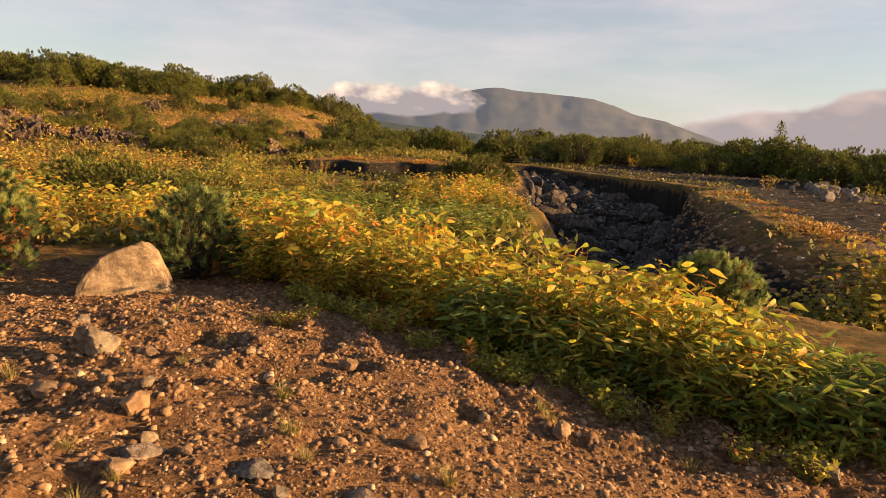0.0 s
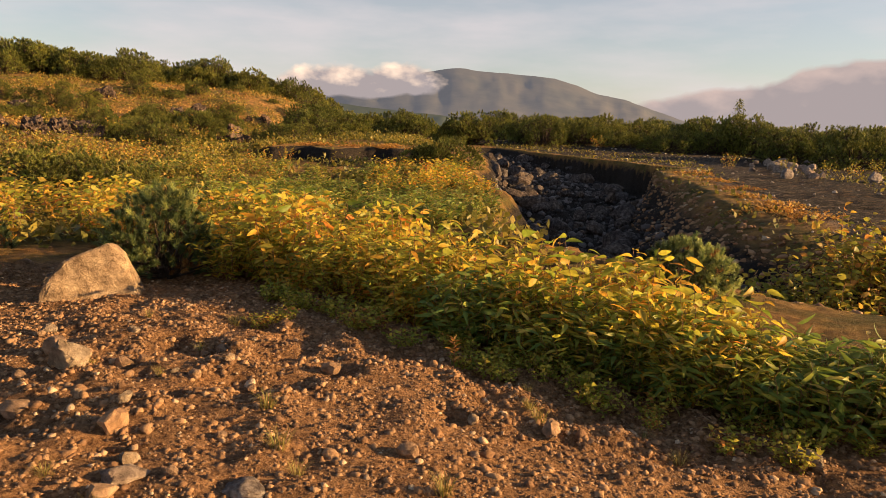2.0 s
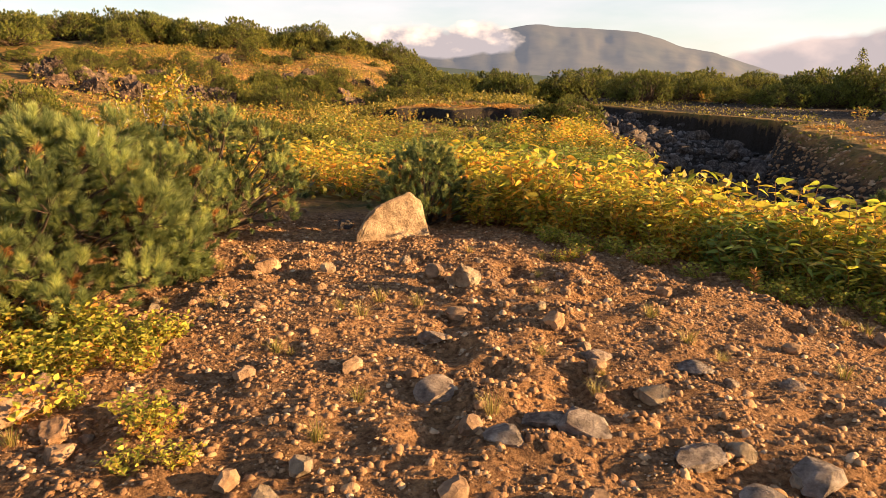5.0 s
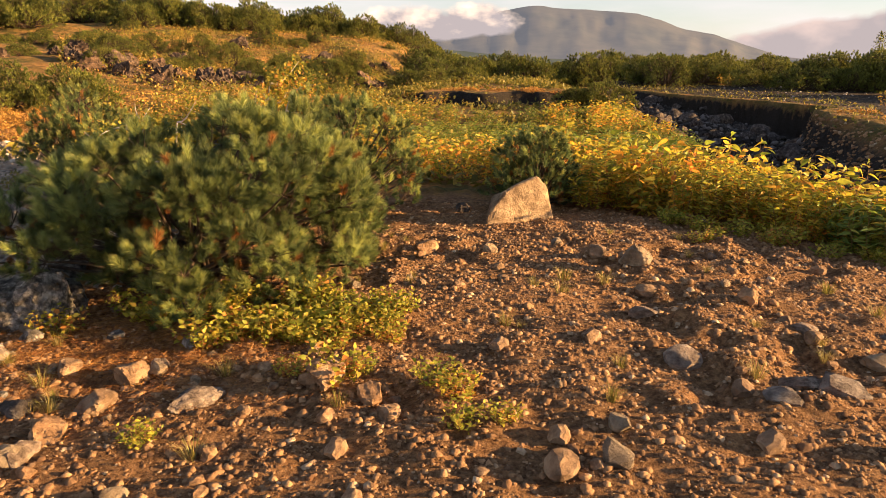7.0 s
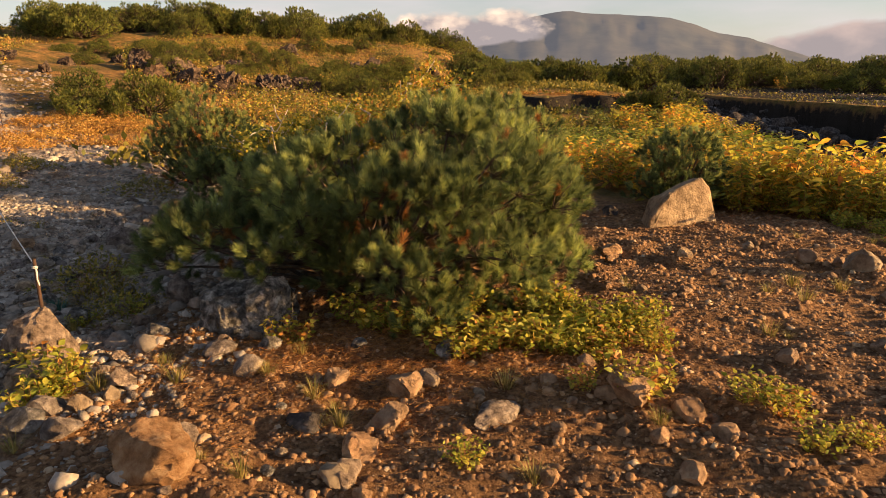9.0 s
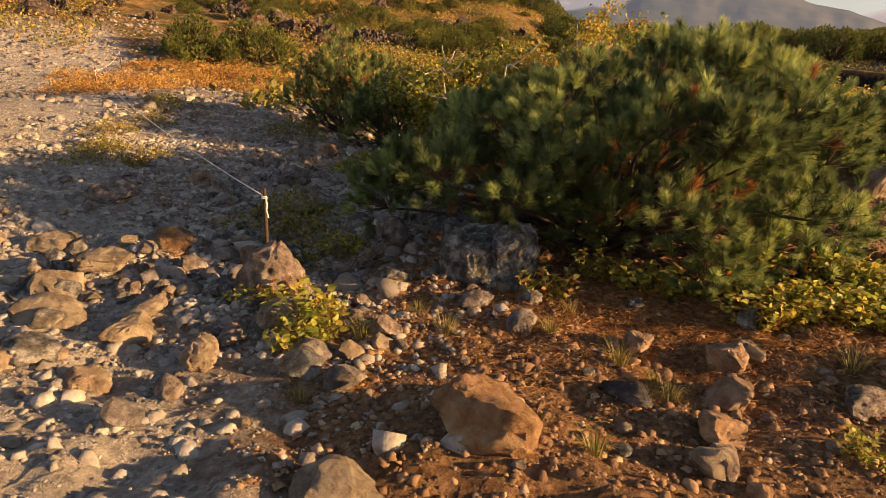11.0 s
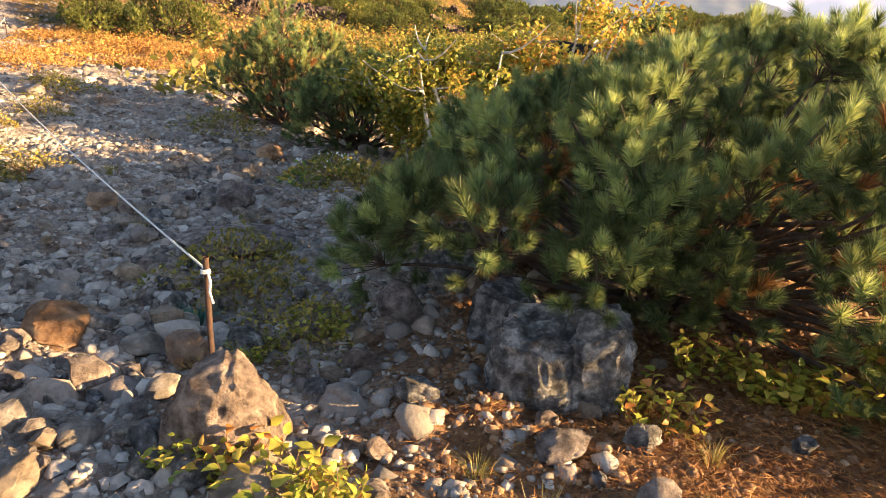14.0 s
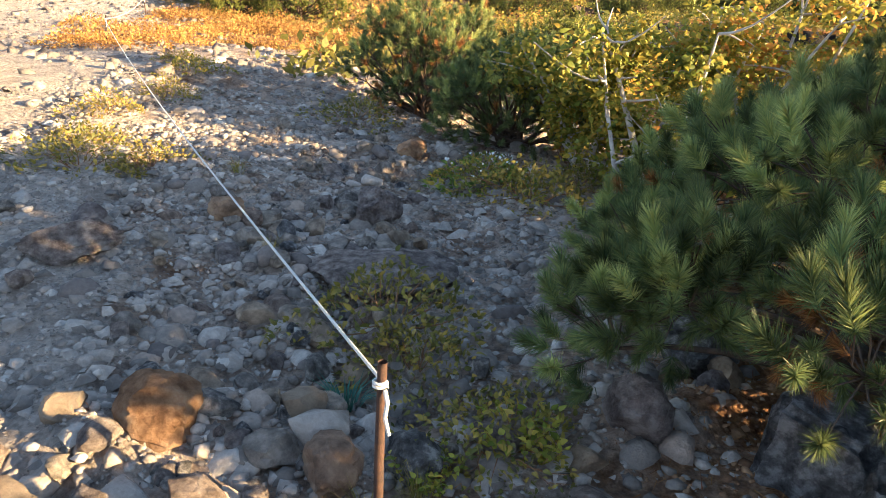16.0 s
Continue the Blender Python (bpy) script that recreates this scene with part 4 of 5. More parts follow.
for k in range(130):
    spots.append((rng.uniform(-7.5, 2.0), rng.uniform(12.5, 24)))
for k in range(150):
    spots.append((rng.uniform(-4.5, 0.8), rng.uniform(12.5, 19)))
spots = [p for p in spots if p[0] < 0.76 * p[1] + 0.4]
copies(SASA, spots, rng, 0.85, 1.4)

# ---- named stones ----
def wedge_rock():
    """The pale wedge-shaped block beside the knotweed."""
    bm = bmesh.new()
    for p in [(-0.40, -0.28, -0.08), (0.36, -0.02, -0.1), (0.30, 0.34, -0.1), (-0.38, 0.22, -0.1), (-0.38, -0.24, 0.08), (-0.18, -0.18, 0.34), (0.14, -0.05, 0.47), (0.25, 0.02, 0.36), (0.1, 0.22, 0.42), (-0.31, 0.12, 0.22)]:
        bm.verts.new(p)
    bmesh.ops.convex_hull(bm, input=bm.verts)
    bmesh.ops.bevel(bm, geom=list(bm.edges), offset=0.016, segments=1, affect='EDGES')
    bmesh.ops.triangulate(bm, faces=bm.faces)
    bmesh.ops.subdivide_edges(bm, edges=bm.edges, cuts=3, use_grid_fill=True)
    for v in bm.verts:
        q = v.co.copy()
        v.co = q * (1 + 0.035 * noise.noise(q * 6) + 0.02 * noise.noise(q * 17))
    me = bpy.data.meshes.new("wedge_rock")
    bm.to_mesh(me)
    bm.free()
    me.materials.append(PALE_ROCK)
    ob = tagged(new("wedge_rock", me), "pale wedge-shaped block of stone beside the knotweed", "rock")
    ob.matrix_world = pose(-2.66, 5.80, ground_z(-2.66, 5.8) + 0.02)


wedge_rock()


def block_rock(name, label, points, x, y, turn, material, grain, seed, dz=0.0):
    """A large weathered block: a hull of corners, its edges broken, its faces cracked and pitted."""
    bm = bmesh.new()
    for lobe in points:
        verts = [bm.verts.new(p) for p in lobe]
        hull = bmesh.ops.convex_hull(bm, input=verts)
        bmesh.ops.delete(bm, geom=[g for g in hull["geom_interior"] if isinstance(g, bmesh.types.BMVert)], context='VERTS')
    bmesh.ops.bevel(bm, geom=list(bm.edges), offset=0.018, segments=2, affect='EDGES')
    bmesh.ops.triangulate(bm, faces=bm.faces)
    for _ in range(3):
        longest = [ed for ed in bm.edges if ed.calc_length() > 0.022]
        if longest:
            bmesh.ops.subdivide_edges(bm, edges=longest, cuts=1)
            bmesh.ops.triangulate(bm, faces=bm.faces)
    bm.normal_update()
    for v in bm.verts:
        q = v.co + Vector((seed, 0, 0))
        big, small, fine = noise.noise(q * 4.2), noise.noise(q * 13), noise.noise(q * 34)
        v.co = v.co + v.normal * (grain * (0.9 * big - 1.1 * abs(small) + 0.35 * fine))
    me = bpy.data.meshes.new(name)
    bm.to_mesh(me)
    bm.free()
    me.polygons.foreach_set("use_smooth", np.ones(len(me.polygons), bool))
    me.set_sharp_from_angle(angle=radians(38))
    me.materials.append(material)
    ob = tagged(new(name, me), label, "boulder")
    ob.matrix_world = pose(x, y, ground_z(x, y) + dz, 0, 0, turn)


BLOCK = [[(-0.26, -0.12, -0.05), (-0.02, -0.16, -0.05), (0.06, 0.18, -0.05), (-0.26, 0.2, -0.05), (-0.29, -0.14, 0.12), (-0.10, -0.21, 0.14), (0.02, -0.15, 0.10), (-0.27, -0.09, 0.29), (-0.13, -0.17, 0.31), (0.0, -0.10, 0.27), (0.02, 0.14, 0.34), (-0.22, 0.15, 0.35)],
         [(0.0, -0.11, -0.05), (0.21, -0.14, -0.05), (0.27, 0.18, -0.05), (-0.02, 0.2, -0.05), (0.03, -0.17, 0.17), (0.24, -0.15, 0.14), (0.30, -0.02, 0.20), (0.05, -0.13, 0.32), (0.17, -0.12, 0.40), (0.26, -0.03, 0.36), (0.25, 0.13, 0.37), (0.0, 0.16, 0.34)]]
block_rock("boulder", "grey weathered lava boulder with moss, under the pine", [[(p[0] + (0.03 if k == 0 else -0.02), p[1], p[2] * 0.9) for p in lobe] for k, lobe in enumerate(BLOCK)], -5.94, 2.66, 4, GREY_ROCK, 0.034, 3.0)
block_rock("boulder", "low grey lava boulder behind, half under the pine", [[(p[0], p[1] * 0.9, p[2] * 0.72) for p in lobe] for lobe in BLOCK], -6.0, 3.0, 150, GREY_ROCK, 0.028, 9.0)
DOME = [(-0.19, -0.13, -0.05), (0.17, -0.15, -0.05), (0.19, 0.14, -0.05), (-0.17, 0.15, -0.05), (-0.19, -0.10, 0.07), (0.0, -0.18, 0.05), (0.18, -0.12, 0.06), (-0.12, -0.08, 0.17), (0.04, -0.10, 0.20), (0.13, 0.02, 0.17), (-0.02, 0.10, 0.22), (-0.14, 0.08, 0.15)]
block_rock("boulder", "mauve weathered boulder beside the rope stake", [[(p[0], p[1], p[2] * 1.4) for p in DOME]], -6.97, 2.26, 0, MAUVE_ROCK, 0.016, 5.0, 0.0)
STONE_LIST = [
    (-1.93, 3.80, 0.23, 0.18, 0.20, PALE_ROCK), (-3.56, 4.45, 0.22, 0.16, 0.13, TAN_ROCK), (0.76, 3.42, 0.13, 0.10, 0.08, TAN_ROCK), (2.15, 3.30, 0.20, 0.14, 0.10, PALE_ROCK),
    (-5.75, 1.22, 0.36, 0.26, 0.22, ORANGE_ROCK), (-6.12, 0.86, 0.26, 0.20, 0.15, PALE_ROCK), (-4.92, 1.66, 0.20, 0.17, 0.13, TAN_ROCK), (-4.88, 1.93, 0.16, 0.15, 0.14, TAN_ROCK),
    (-4.99, 1.42, 0.17, 0.14, 0.11, TAN_ROCK), (-5.27, 1.62, 0.20, 0.13, 0.09, DARK_ROCK), (-5.22, 1.95, 0.12, 0.11, 0.09, TAN_ROCK), (-4.45, 1.70, 0.26, 0.15, 0.08, MAUVE_ROCK),
    (-3.85, 1.85, 0.26, 0.18, 0.15, TAN_ROCK), (-6.96, 1.52, 0.18, 0.15, 0.15, PALE_ROCK), (-7.86, 2.76, 0.27, 0.2, 0.18, ORANGE_ROCK),
    (-6.58, 3.10, 0.17, 0.15, 0.19, MAUVE_ROCK), (-7.92, 4.66, 0.26, 0.22, 0.22, MAUVE_ROCK), (-8.16, 6.06, 0.26, 0.2, 0.15, TAN_ROCK), (-7.0, 2.05, 0.15, 0.13, 0.10, GREY_ROCK),
    (-6.42, 2.52, 0.16, 0.12, 0.10, GREY_ROCK), (-5.95, 2.28, 0.17, 0.13, 0.10, MAUVE_ROCK), (-5.70, 2.36, 0.12, 0.10, 0.09, GREY_ROCK), (-6.78, 1.97, 0.30, 0.22, 0.14, PALE_ROCK), (-8.0, 1.98, 0.32, 0.24, 0.2, PALE_ROCK), (-7.78, 1.66, 0.34, 0.22, 0.16, PALE_ROCK), (-7.95, 2.25, 0.28, 0.18, 0.13, PALE_ROCK), (-7.37, 1.64, 0.24, 0.16, 0.13, PALE_ROCK), (-7.45, 1.9, 0.36, 0.14, 0.08, PALE_ROCK), (-7.3, 1.3, 0.2, 0.16, 0.12, PALE_ROCK), (-7.6, 1.35, 0.24, 0.18, 0.12, GREY_ROCK),
    (-7.60, 3.95, 0.62, 0.42, 0.12, MAUVE_ROCK), (-6.35, 3.75, 0.34, 0.26, 0.24, GREY_ROCK), (-7.35, 2.75, 0.20, 0.16, 0.13, TAN_ROCK), (-7.15, 2.85, 0.18, 0.14, 0.12, GREY_ROCK),
    (-8.05, 1.95, 0.34, 0.26, 0.15, GREY_ROCK), (-8.55, 2.60, 0.28, 0.22, 0.12, PALE_ROCK), (-8.9, 3.6, 0.36, 0.28, 0.16, MAUVE_ROCK), (-8.6, 4.3, 0.22, 0.18, 0.14, TAN_ROCK),
    (-0.68, 2.62, 0.19, 0.14, 0.08, MAUVE_ROCK), (-1.52, 1.97, 0.22, 0.15, 0.08, MAUVE_ROCK), (-0.95, 1.68, 0.24, 0.15, 0.07, MAUVE_ROCK), (-2.48, 2.42, 0.16, 0.11, 0.07, TAN_ROCK),
    (-3.62, 1.74, 0.16, 0.11, 0.09, TAN_ROCK), (-4.6, 7.4, 0.22, 0.2, 0.25, TAN_ROCK), (-4.0, 7.1, 0.2, 0.16, 0.14, TAN_ROCK), (-5.6, 6.35, 0.5, 0.4, 0.62, PALE_ROCK), (-3.3, 6.3, 0.26, 0.16, 0.12, DARK_ROCK)]
for k, (x, y, sx, sy, sz, mat) in enumerate(STONE_LIST):
    label = {"pale_rock": "pale angular stone on the gravel", "tan_rock": "tan angular stone on the gravel", "orange_rock": "orange-tan block of stone on the gravel",
             "grey_lava_rock": "grey lava stone on the gravel", "mauve_rock": "mauve-grey weathered stone on the gravel", "dark_rock": "dark flat stone on the gravel"}[mat.name]
    rock("rock", label, x, y, sx * 1.05, sy * 1.05, sz * 0.8, mat, 100 + k, 37 * k, "stones on the track", 7, 0.11, 4)

# ---- stakes and rope ----
def stake(x, y, h, lean):
    root = thing("rope_stake", "thin rusty iron stake holding a white rope", "stake", "rope stakes")
    co, f = tube([(0, 0, -0.15), (0, 0, h * 0.5), (0.004, 0, h)], [0.011, 0.011, 0.010], 8)
    part("rod", mesh_from("rod", co, f), RUSTY_IRON, root)
    a = np.linspace(0, 4 * np.pi, 40)
    loop = np.stack([0.0135 * np.cos(a), 0.0135 * np.sin(a), h - 0.060 + 0.016 * a / 12], -1)
    part("rope_knot", mesh_from("rope_knot", *tube(loop, np.full(40, 0.0036), 6)), ROPE, root, "white rope wound round the stake")
    tail = np.array([(0.014, -0.012, h - 0.055), (0.022, -0.018, h - 0.08), (0.018, -0.020, h - 0.115), (0.028, -0.022, h - 0.155)])
    part("rope_tail", mesh_from("rope_tail", *tube(tail, [0.0045, 0.005, 0.0045, 0.004], 6)), ROPE, root, "frayed loose end of white rope")
    root.matrix_world = pose(x, y, ground_z(x, y), lean, 0, 0)
    return Vector((x, y, ground_z(x, y) + h - 0.05))


ends = [stake(-7.14, 2.53, 0.49 - ground_z(-7.14, 2.53), 1), stake(-13.6, 9.46, 0.38, -4), stake(-17.2, 15.0, 0.5, 3)]
for a, b in zip(ends, ends[1:]):
    t = np.linspace(0, 1, 30)[:, None]
    line = np.array(a) * (1 - t) + np.array(b) * t
    line[:, 2:3] -= 0.10 * 4 * t * (1 - t)
    me = mesh_from("rope", *tube(line, np.full(30, 0.004), 6))
    me.materials.append(ROPE)
    tagged(new("rope", me), "white rope strung low between rusty stakes", "rope", "rope along the track")

# ---- gravel ----
def off_row(x, y, rng):
    return (y < row_front(np.maximum(x, -2.2)) + 0.2) & (rng.random(len(x)) < np.clip(1.35 - 0.09 * np.abs(y - 1), 0.25, 1))


pebble_field("rust_gravel", "loose rust-brown volcanic gravel", RUST_GRAVEL, box_sampler(-6.4, 3.4, -0.6, 7.6, off_row), 56000, 0.012, 0.050, 1, 2.4, 12, 2)
pebble_field("rust_stones", "rough clods and stones bedded in the rust soil", RUST_GRAVEL, box_sampler(-6.4, 3.2, -0.3, 7.2, off_row), 3600, 0.03, 0.11, 3, 3.4, 12, 3)
pebble_field("grey_gravel", "loose grey stones on the track", GREY_GRAVEL, box_sampler(-11.5, -4.9, 0.3, 10.5, lambda x, y, r: r.random(len(x)) < np.clip(1.3 - 0.1 * y, 0.3, 1) * smooth(-5.6, -7.3, x)), 34000, 0.012, 0.09, 2, 3.0, 12, 2)
pebble_field("grey_stones", "grey stones bedded in the track", GREY_GRAVEL, box_sampler(-12.5, -5.6, 0.6, 12.0, lambda x, y, r: r.random(len(x)) < smooth(-5.2, -7.0, x)), 290, 0.06, 0.20, 4, 2.4)
def beside_rope(x, y, r):
    """Stony ground from the rope to the pine, thinning out towards the bare track."""
    edge = -7.5 - 0.8 * (y - 2.6)
    return (r.random(len(x)) < 0.10 + 0.28 * smooth(-0.7, -0.1, x - edge) + 0.62 * np.exp(-((x - edge) / 0.5) ** 2)) & (np.hypot(x + 5.35, (y - 3.78) * 1.1) > 1.2)


pebble_field("cobbles", "grey and brown cobbles bedded in dark soil beside the rope", GREY_GRAVEL, box_sampler(-11.5, -6.0, 2.1, 10.0, beside_rope), 1500, 0.06, 0.24, 14, 2.2, 8, 3)
pebble_field("brown_cobbles", "brown cobbles bedded in dark soil beside the rope", BROWN_GRAVEL, box_sampler(-10.5, -6.0, 2.1, 10.0, beside_rope), 600, 0.06, 0.26, 15, 2.4, 8, 3)
pebble_field("small_cobbles", "small grey stones between the cobbles", GREY_GRAVEL, box_sampler(-10.5, -5.9, 1.6, 8.0, beside_rope), 14000, 0.02, 0.07, 16, 1.8, 8)
pebble_field("far_gravel", "stony slope beside the track", BROWN_GRAVEL, box_sampler(-32, -8.5, 7, 26, lambda x, y, r: np.abs(x - (-8.6 - 0.78 * (y - 2.4))) < 3.4), 9000, 0.04, 0.22, 5, 3.0, 8, 2)
pebble_field("grit", "fine angular grit over the near ground", RUST_GRAVEL, box_sampler(-6.6, 2.8, 0.4, 5.6, off_row), 60000, 0.008, 0.026, 8, 2.0, 8, 1)
pebble_field("grey_grit", "fine grey grit over the track", GREY_GRAVEL, box_sampler(-10.0, -5.4, 0.8, 6.0, lambda x, y, r: r.random(len(x)) < smooth(-5.8, -7.3, x)), 44000, 0.008, 0.028, 9, 2.0, 8, 1)
pebble_field("plateau_stones", "scattered stones on the far track", GREY_GRAVEL, box_sampler(7, 30, 10, 50, lambda x, y, r: x > np.interp(y, GULLY_Y, GULLY_R) + 0.3), 1100, 0.04, 0.20, 12, 3)

# ---- gully: scree and boulders ----
rng = np.random.default_rng(21)
def in_gully(x, y, r):
    inside, _ = gully(x, y)
    return inside > 0.55


pebble_field("scree", "dark broken stones on the gully floor", DARK_GRAVEL, box_sampler(1.5, 10, 6, 42, in_gully), 9000, 0.06, 0.36, 6, 2.4)
pebble_field("slope_stones", "small stones in the gully's brown slope", RUST_GRAVEL, box_sampler(4, 11, 6, 27, lambda x, y, r: (gully(x, y)[0] > 0.05) & (gully(x, y)[0] < 0.8)), 9000, 0.03, 0.22, 7, 3)
SCREE = [rock_mesh("gully_rock", 300 + k, 1.0, 0.75, 0.55, 11, 0.05, 2, 0.25) for k in range(6)]
for me in SCREE:
    me.materials.append(DARK_ROCK)
n_made = 0
while n_made < 110:
    y = rng.uniform(11, 40)
    x = rng.uniform(2, 9.8)
    if gully(np.array([x]), np.array([y]))[0][0] < 0.7:
        continue
    ob = tagged(new("gully_rock", SCREE[n_made % 6]), "dark grey boulder on the gully floor", "rock", "gully boulders")
    s = rng.uniform(0.3, 1.0)
    ob.matrix_world = pose(x, y, ground_z(x, y), rng.uniform(-20, 20), rng.uniform(-20, 20), rng.uniform(0, 360)) @ Matrix.Scale(s, 4)
    n_made += 1
# ---- rocks on the hill and beside the far track ----
CRAGS = [rock_mesh("crag", 340 + k, 1.7, 1.1, 0.80, 20, 0.26, 4, 0.42) for k in range(6)]
for me in CRAGS:
    me.materials.append(CRAG)
spots = []
for cx, cy, sx, sy, n in [(-18.3, 28.3, 1.8, 0.9, 9), (-20.6, 29.5, 1.5, 1.0, 7), (-14.8, 29.8, 1.0, 0.6, 5), (-16.5, 26.0, 1.5, 0.8, 5), (-22.5, 31, 1.5, 1.0, 5), (-13.5, 36, 3, 1.5, 6), (-11.5, 46, 2, 2, 8), (-24, 37, 4, 2, 8), (-17.5, 44, 4, 2, 7), (-26, 27, 2.5, 2.5, 8)]:
    for k in range(n):
        spots.append((cx + rng.normal(0, sx), cy + rng.normal(0, sy)))
for k, (x, y) in enumerate(spots):
    ob = tagged(new("crag", CRAGS[k % 6]), "weathered brown-grey crag on the heath slope", "rock", "crags on the hill")
    s = rng.uniform(0.3, 0.9)
    ob.matrix_world = pose(x, y, ground_z(x, y) - 0.05, rng.uniform(-12, 12), rng.uniform(-12, 12), rng.uniform(0, 360)) @ Matrix.Scale(s, 4)
KERB = [rock_mesh("track_rock", 360 + k, 0.7, 0.5, 0.42, 10, 0.06, 2, 0.25) for k in range(4)]
for me in KERB:
    me.materials.append(MAUVE_ROCK)
for k in range(34):
    y = rng.uniform(22, 36)
    x = 14.2 + 0.42 * (y - 22) + rng.normal(0, 0.8)
    ob = tagged(new("track_rock", KERB[k % 4]), "grey-brown stone in the heap beside the far track", "rock", "stones beside the far track")
    ob.matrix_world = pose(x, y, ground_z(x, y), rng.uniform(-15, 15), 0, rng.uniform(0, 360)) @ Matrix.Scale(rng.uniform(0.3, 0.95), 4)

# ---- heath that covers the hill and the far ground: too much to count ----
def heath_cover(name, label, material, count, sampler, leaf, tall, seed):
    rg = np.random.default_rng(seed)
    xy = sampler(rg, count)
    patch = fbm(xy[:, 0], xy[:, 1], 2.2, 3, seed)
    xy = xy[patch > rg.uniform(-0.25, 0.35, len(xy))]
    n = len(xy)
    lift = np.abs(rg.normal(0, 1, n)) * tall * (0.5 + np.clip(fbm(xy[:, 0], xy[:, 1], 1.1, 2, seed + 5) + 0.4, 0, 1.4))
    pl = np.stack([xy[:, 0], xy[:, 1], height(xy[:, 0], xy[:, 1]) + lift], -1)
    quad = np.array([(0, 0, 0), (0.5, -0.28, 0.08), (1, 0, 0.0), (0.5, 0.28, 0.08)]) * leaf
    ways = rg.normal(0, 1, (n, 3)) * np.array([1, 1, 0.6]) + np.array([0, 0, 0.6])
    me = mesh_from(name, *strew(quad, np.array([(0, 1, 2, 3)]), leaf_mats(ways, rg, rg.uniform(0.5, 1.4, n), pl)))
    me.materials.append(material)
    return tagged(new(name, me), label, "heath", kind="stuff")


def on_hill(x, y, r):
    path_x = -7.9 - 0.62 * np.clip(y - 2.0, -6, 40)
    az_h = np.degrees(np.arctan2(x + 4, y))
    return (x < -5 - 0.02 * y) & (np.abs(x - path_x) > 2.6) & (az_h > -48) & (y > 13.5 + 0.35 * np.clip(-x - 12, 0, 20))


heath_cover("rust_heath_cover", "rust-orange heath covering the hillside", HEATH, 90000, box_sampler(-48, -5, 12, 62, on_hill), 0.11, 0.09, 31)
heath_cover("olive_heath_cover", "olive-yellow heath covering the hillside", OLIVE_HEATH, 150000, box_sampler(-48, -5, 12, 62, on_hill), 0.13, 0.16, 32)
heath_cover("meadow_cover", "yellow-green herbs on the hollow's edge", OLIVE_HEATH, 50000, box_sampler(-11, 2.2, 8.5, 46, lambda x, y, r: (gully(x, y)[0] < 0.1) & ~((y > 26.6) & (y < 29.5) & (x > -5.8))), 0.16, 0.13, 33)
heath_cover("plateau_cover", "dry heath along the gully's edge", OLIVE_HEATH, 26000, box_sampler(6, 34, 7, 58, lambda x, y, r: (gully(x, y)[0] < 0.25) & (np.abs(x - (9.3 + 0.33 * (y - 12))) > 1.9 - 0.01 * y)), 0.13, 0.05, 34)

# ---- shrubs one by one ----
rng = np.random.default_rng(41)
RUST = [heath_clump("heath_shrub", "low rust-orange autumn heath shrub", 400 + k, 0.55, 0.26, 1000, 0.036, HEATH, "rust heath shrubs") for k in range(3)]
spots = [(-13.9, 9.4), (-13.2, 8.8), (-14.4, 10.4), (-12.9, 9.6), (-13.4, 10.6)]
for k in range(46):
    x = rng.uniform(-17.5, -9.5)
    spots.append((x, rng.uniform(11.2, 17.0) + 0.15 * (-x - 10)))
copies(RUST, spots, rng, 0.7, 1.4)
OLIVE = [heath_clump("heath_shrub", "low olive-green heath shrub among stones", 410 + k, 0.36, 0.24, 700, 0.030, OLIVE_HEATH, "olive heath shrubs") for k in range(3)]
spots = [(-9.8, 4.65), (-10.05, 5.0), (-9.5, 4.9), (-10.4, 5.6), (-7.46, 3.55), (-7.3, 3.35), (-10.6, 6.6), (-11.0, 7.6), (-11.6, 8.2), (-7.57, 5.75), (-7.2, 5.5), (-6.9, 5.9), (-9.0, 7.0), (-6.95, 3.0)]
for k in range(40):
    spots.append((rng.uniform(-11, -3), rng.uniform(9, 16)))
copies(OLIVE, spots, rng, 0.7, 1.2)
BROAD = [leafy_plant("broadleaf_shrub", "leafy yellow-green shrub in autumn colour", "shrub", 420 + k, 12, 0.75, 0.55, 10, 0.09, 0.055, BIRCH_LEAF, STEM, "leafy shrubs") for k in range(3)]
spots = [(-7.0, 6.7), (-6.1, 5.5)] + [(rng.uniform(4.9, 7.4), rng.uniform(7.3, 9.0)) for k in range(26)]
for k in range(36):
    spots.append((rng.uniform(-13, -4), rng.uniform(18, 27)))
for k in range(40):
    y = rng.uniform(28, 54)
    spots.append((rng.uniform(-0.62, -0.2) * y, y))
for k in range(14):
    spots.append((rng.uniform(12, 24), rng.uniform(44, 50)))
for k in range(8):
    spots.append((rng.uniform(13, 22), rng.uniform(21, 30)))
copies(BROAD, spots, rng, 0.7, 1.2)
copies_more(BROAD, [(5.2, 8.6), (5.7, 8.9), (6.1, 8.7), (5.6, 8.2), (6.4, 9.1), (6.0, 8.3)], rng, 1.15, 1.45)
GLOW = [heath_clump("heath_shrub", "orange and yellow heath on the gully edge", 430 + k, 0.6, 0.16, 340, 0.07, HEATH, "gully edge heath") for k in range(2)]
copies(GLOW, [(7.5, 13.4), (8.1, 14.0), (7.7, 12.4), (8.6, 16.2), (9.4, 18.4), (9.9, 21), (10.6, 24), (-2.0, 30.5), (-3.2, 31.5), (-0.6, 31), (13.5, 47), (15, 48)] + [(rng.uniform(-5.5, 0.5), rng.uniform(28.6, 30)) for k in range(9)], rng, 0.7, 1.2)


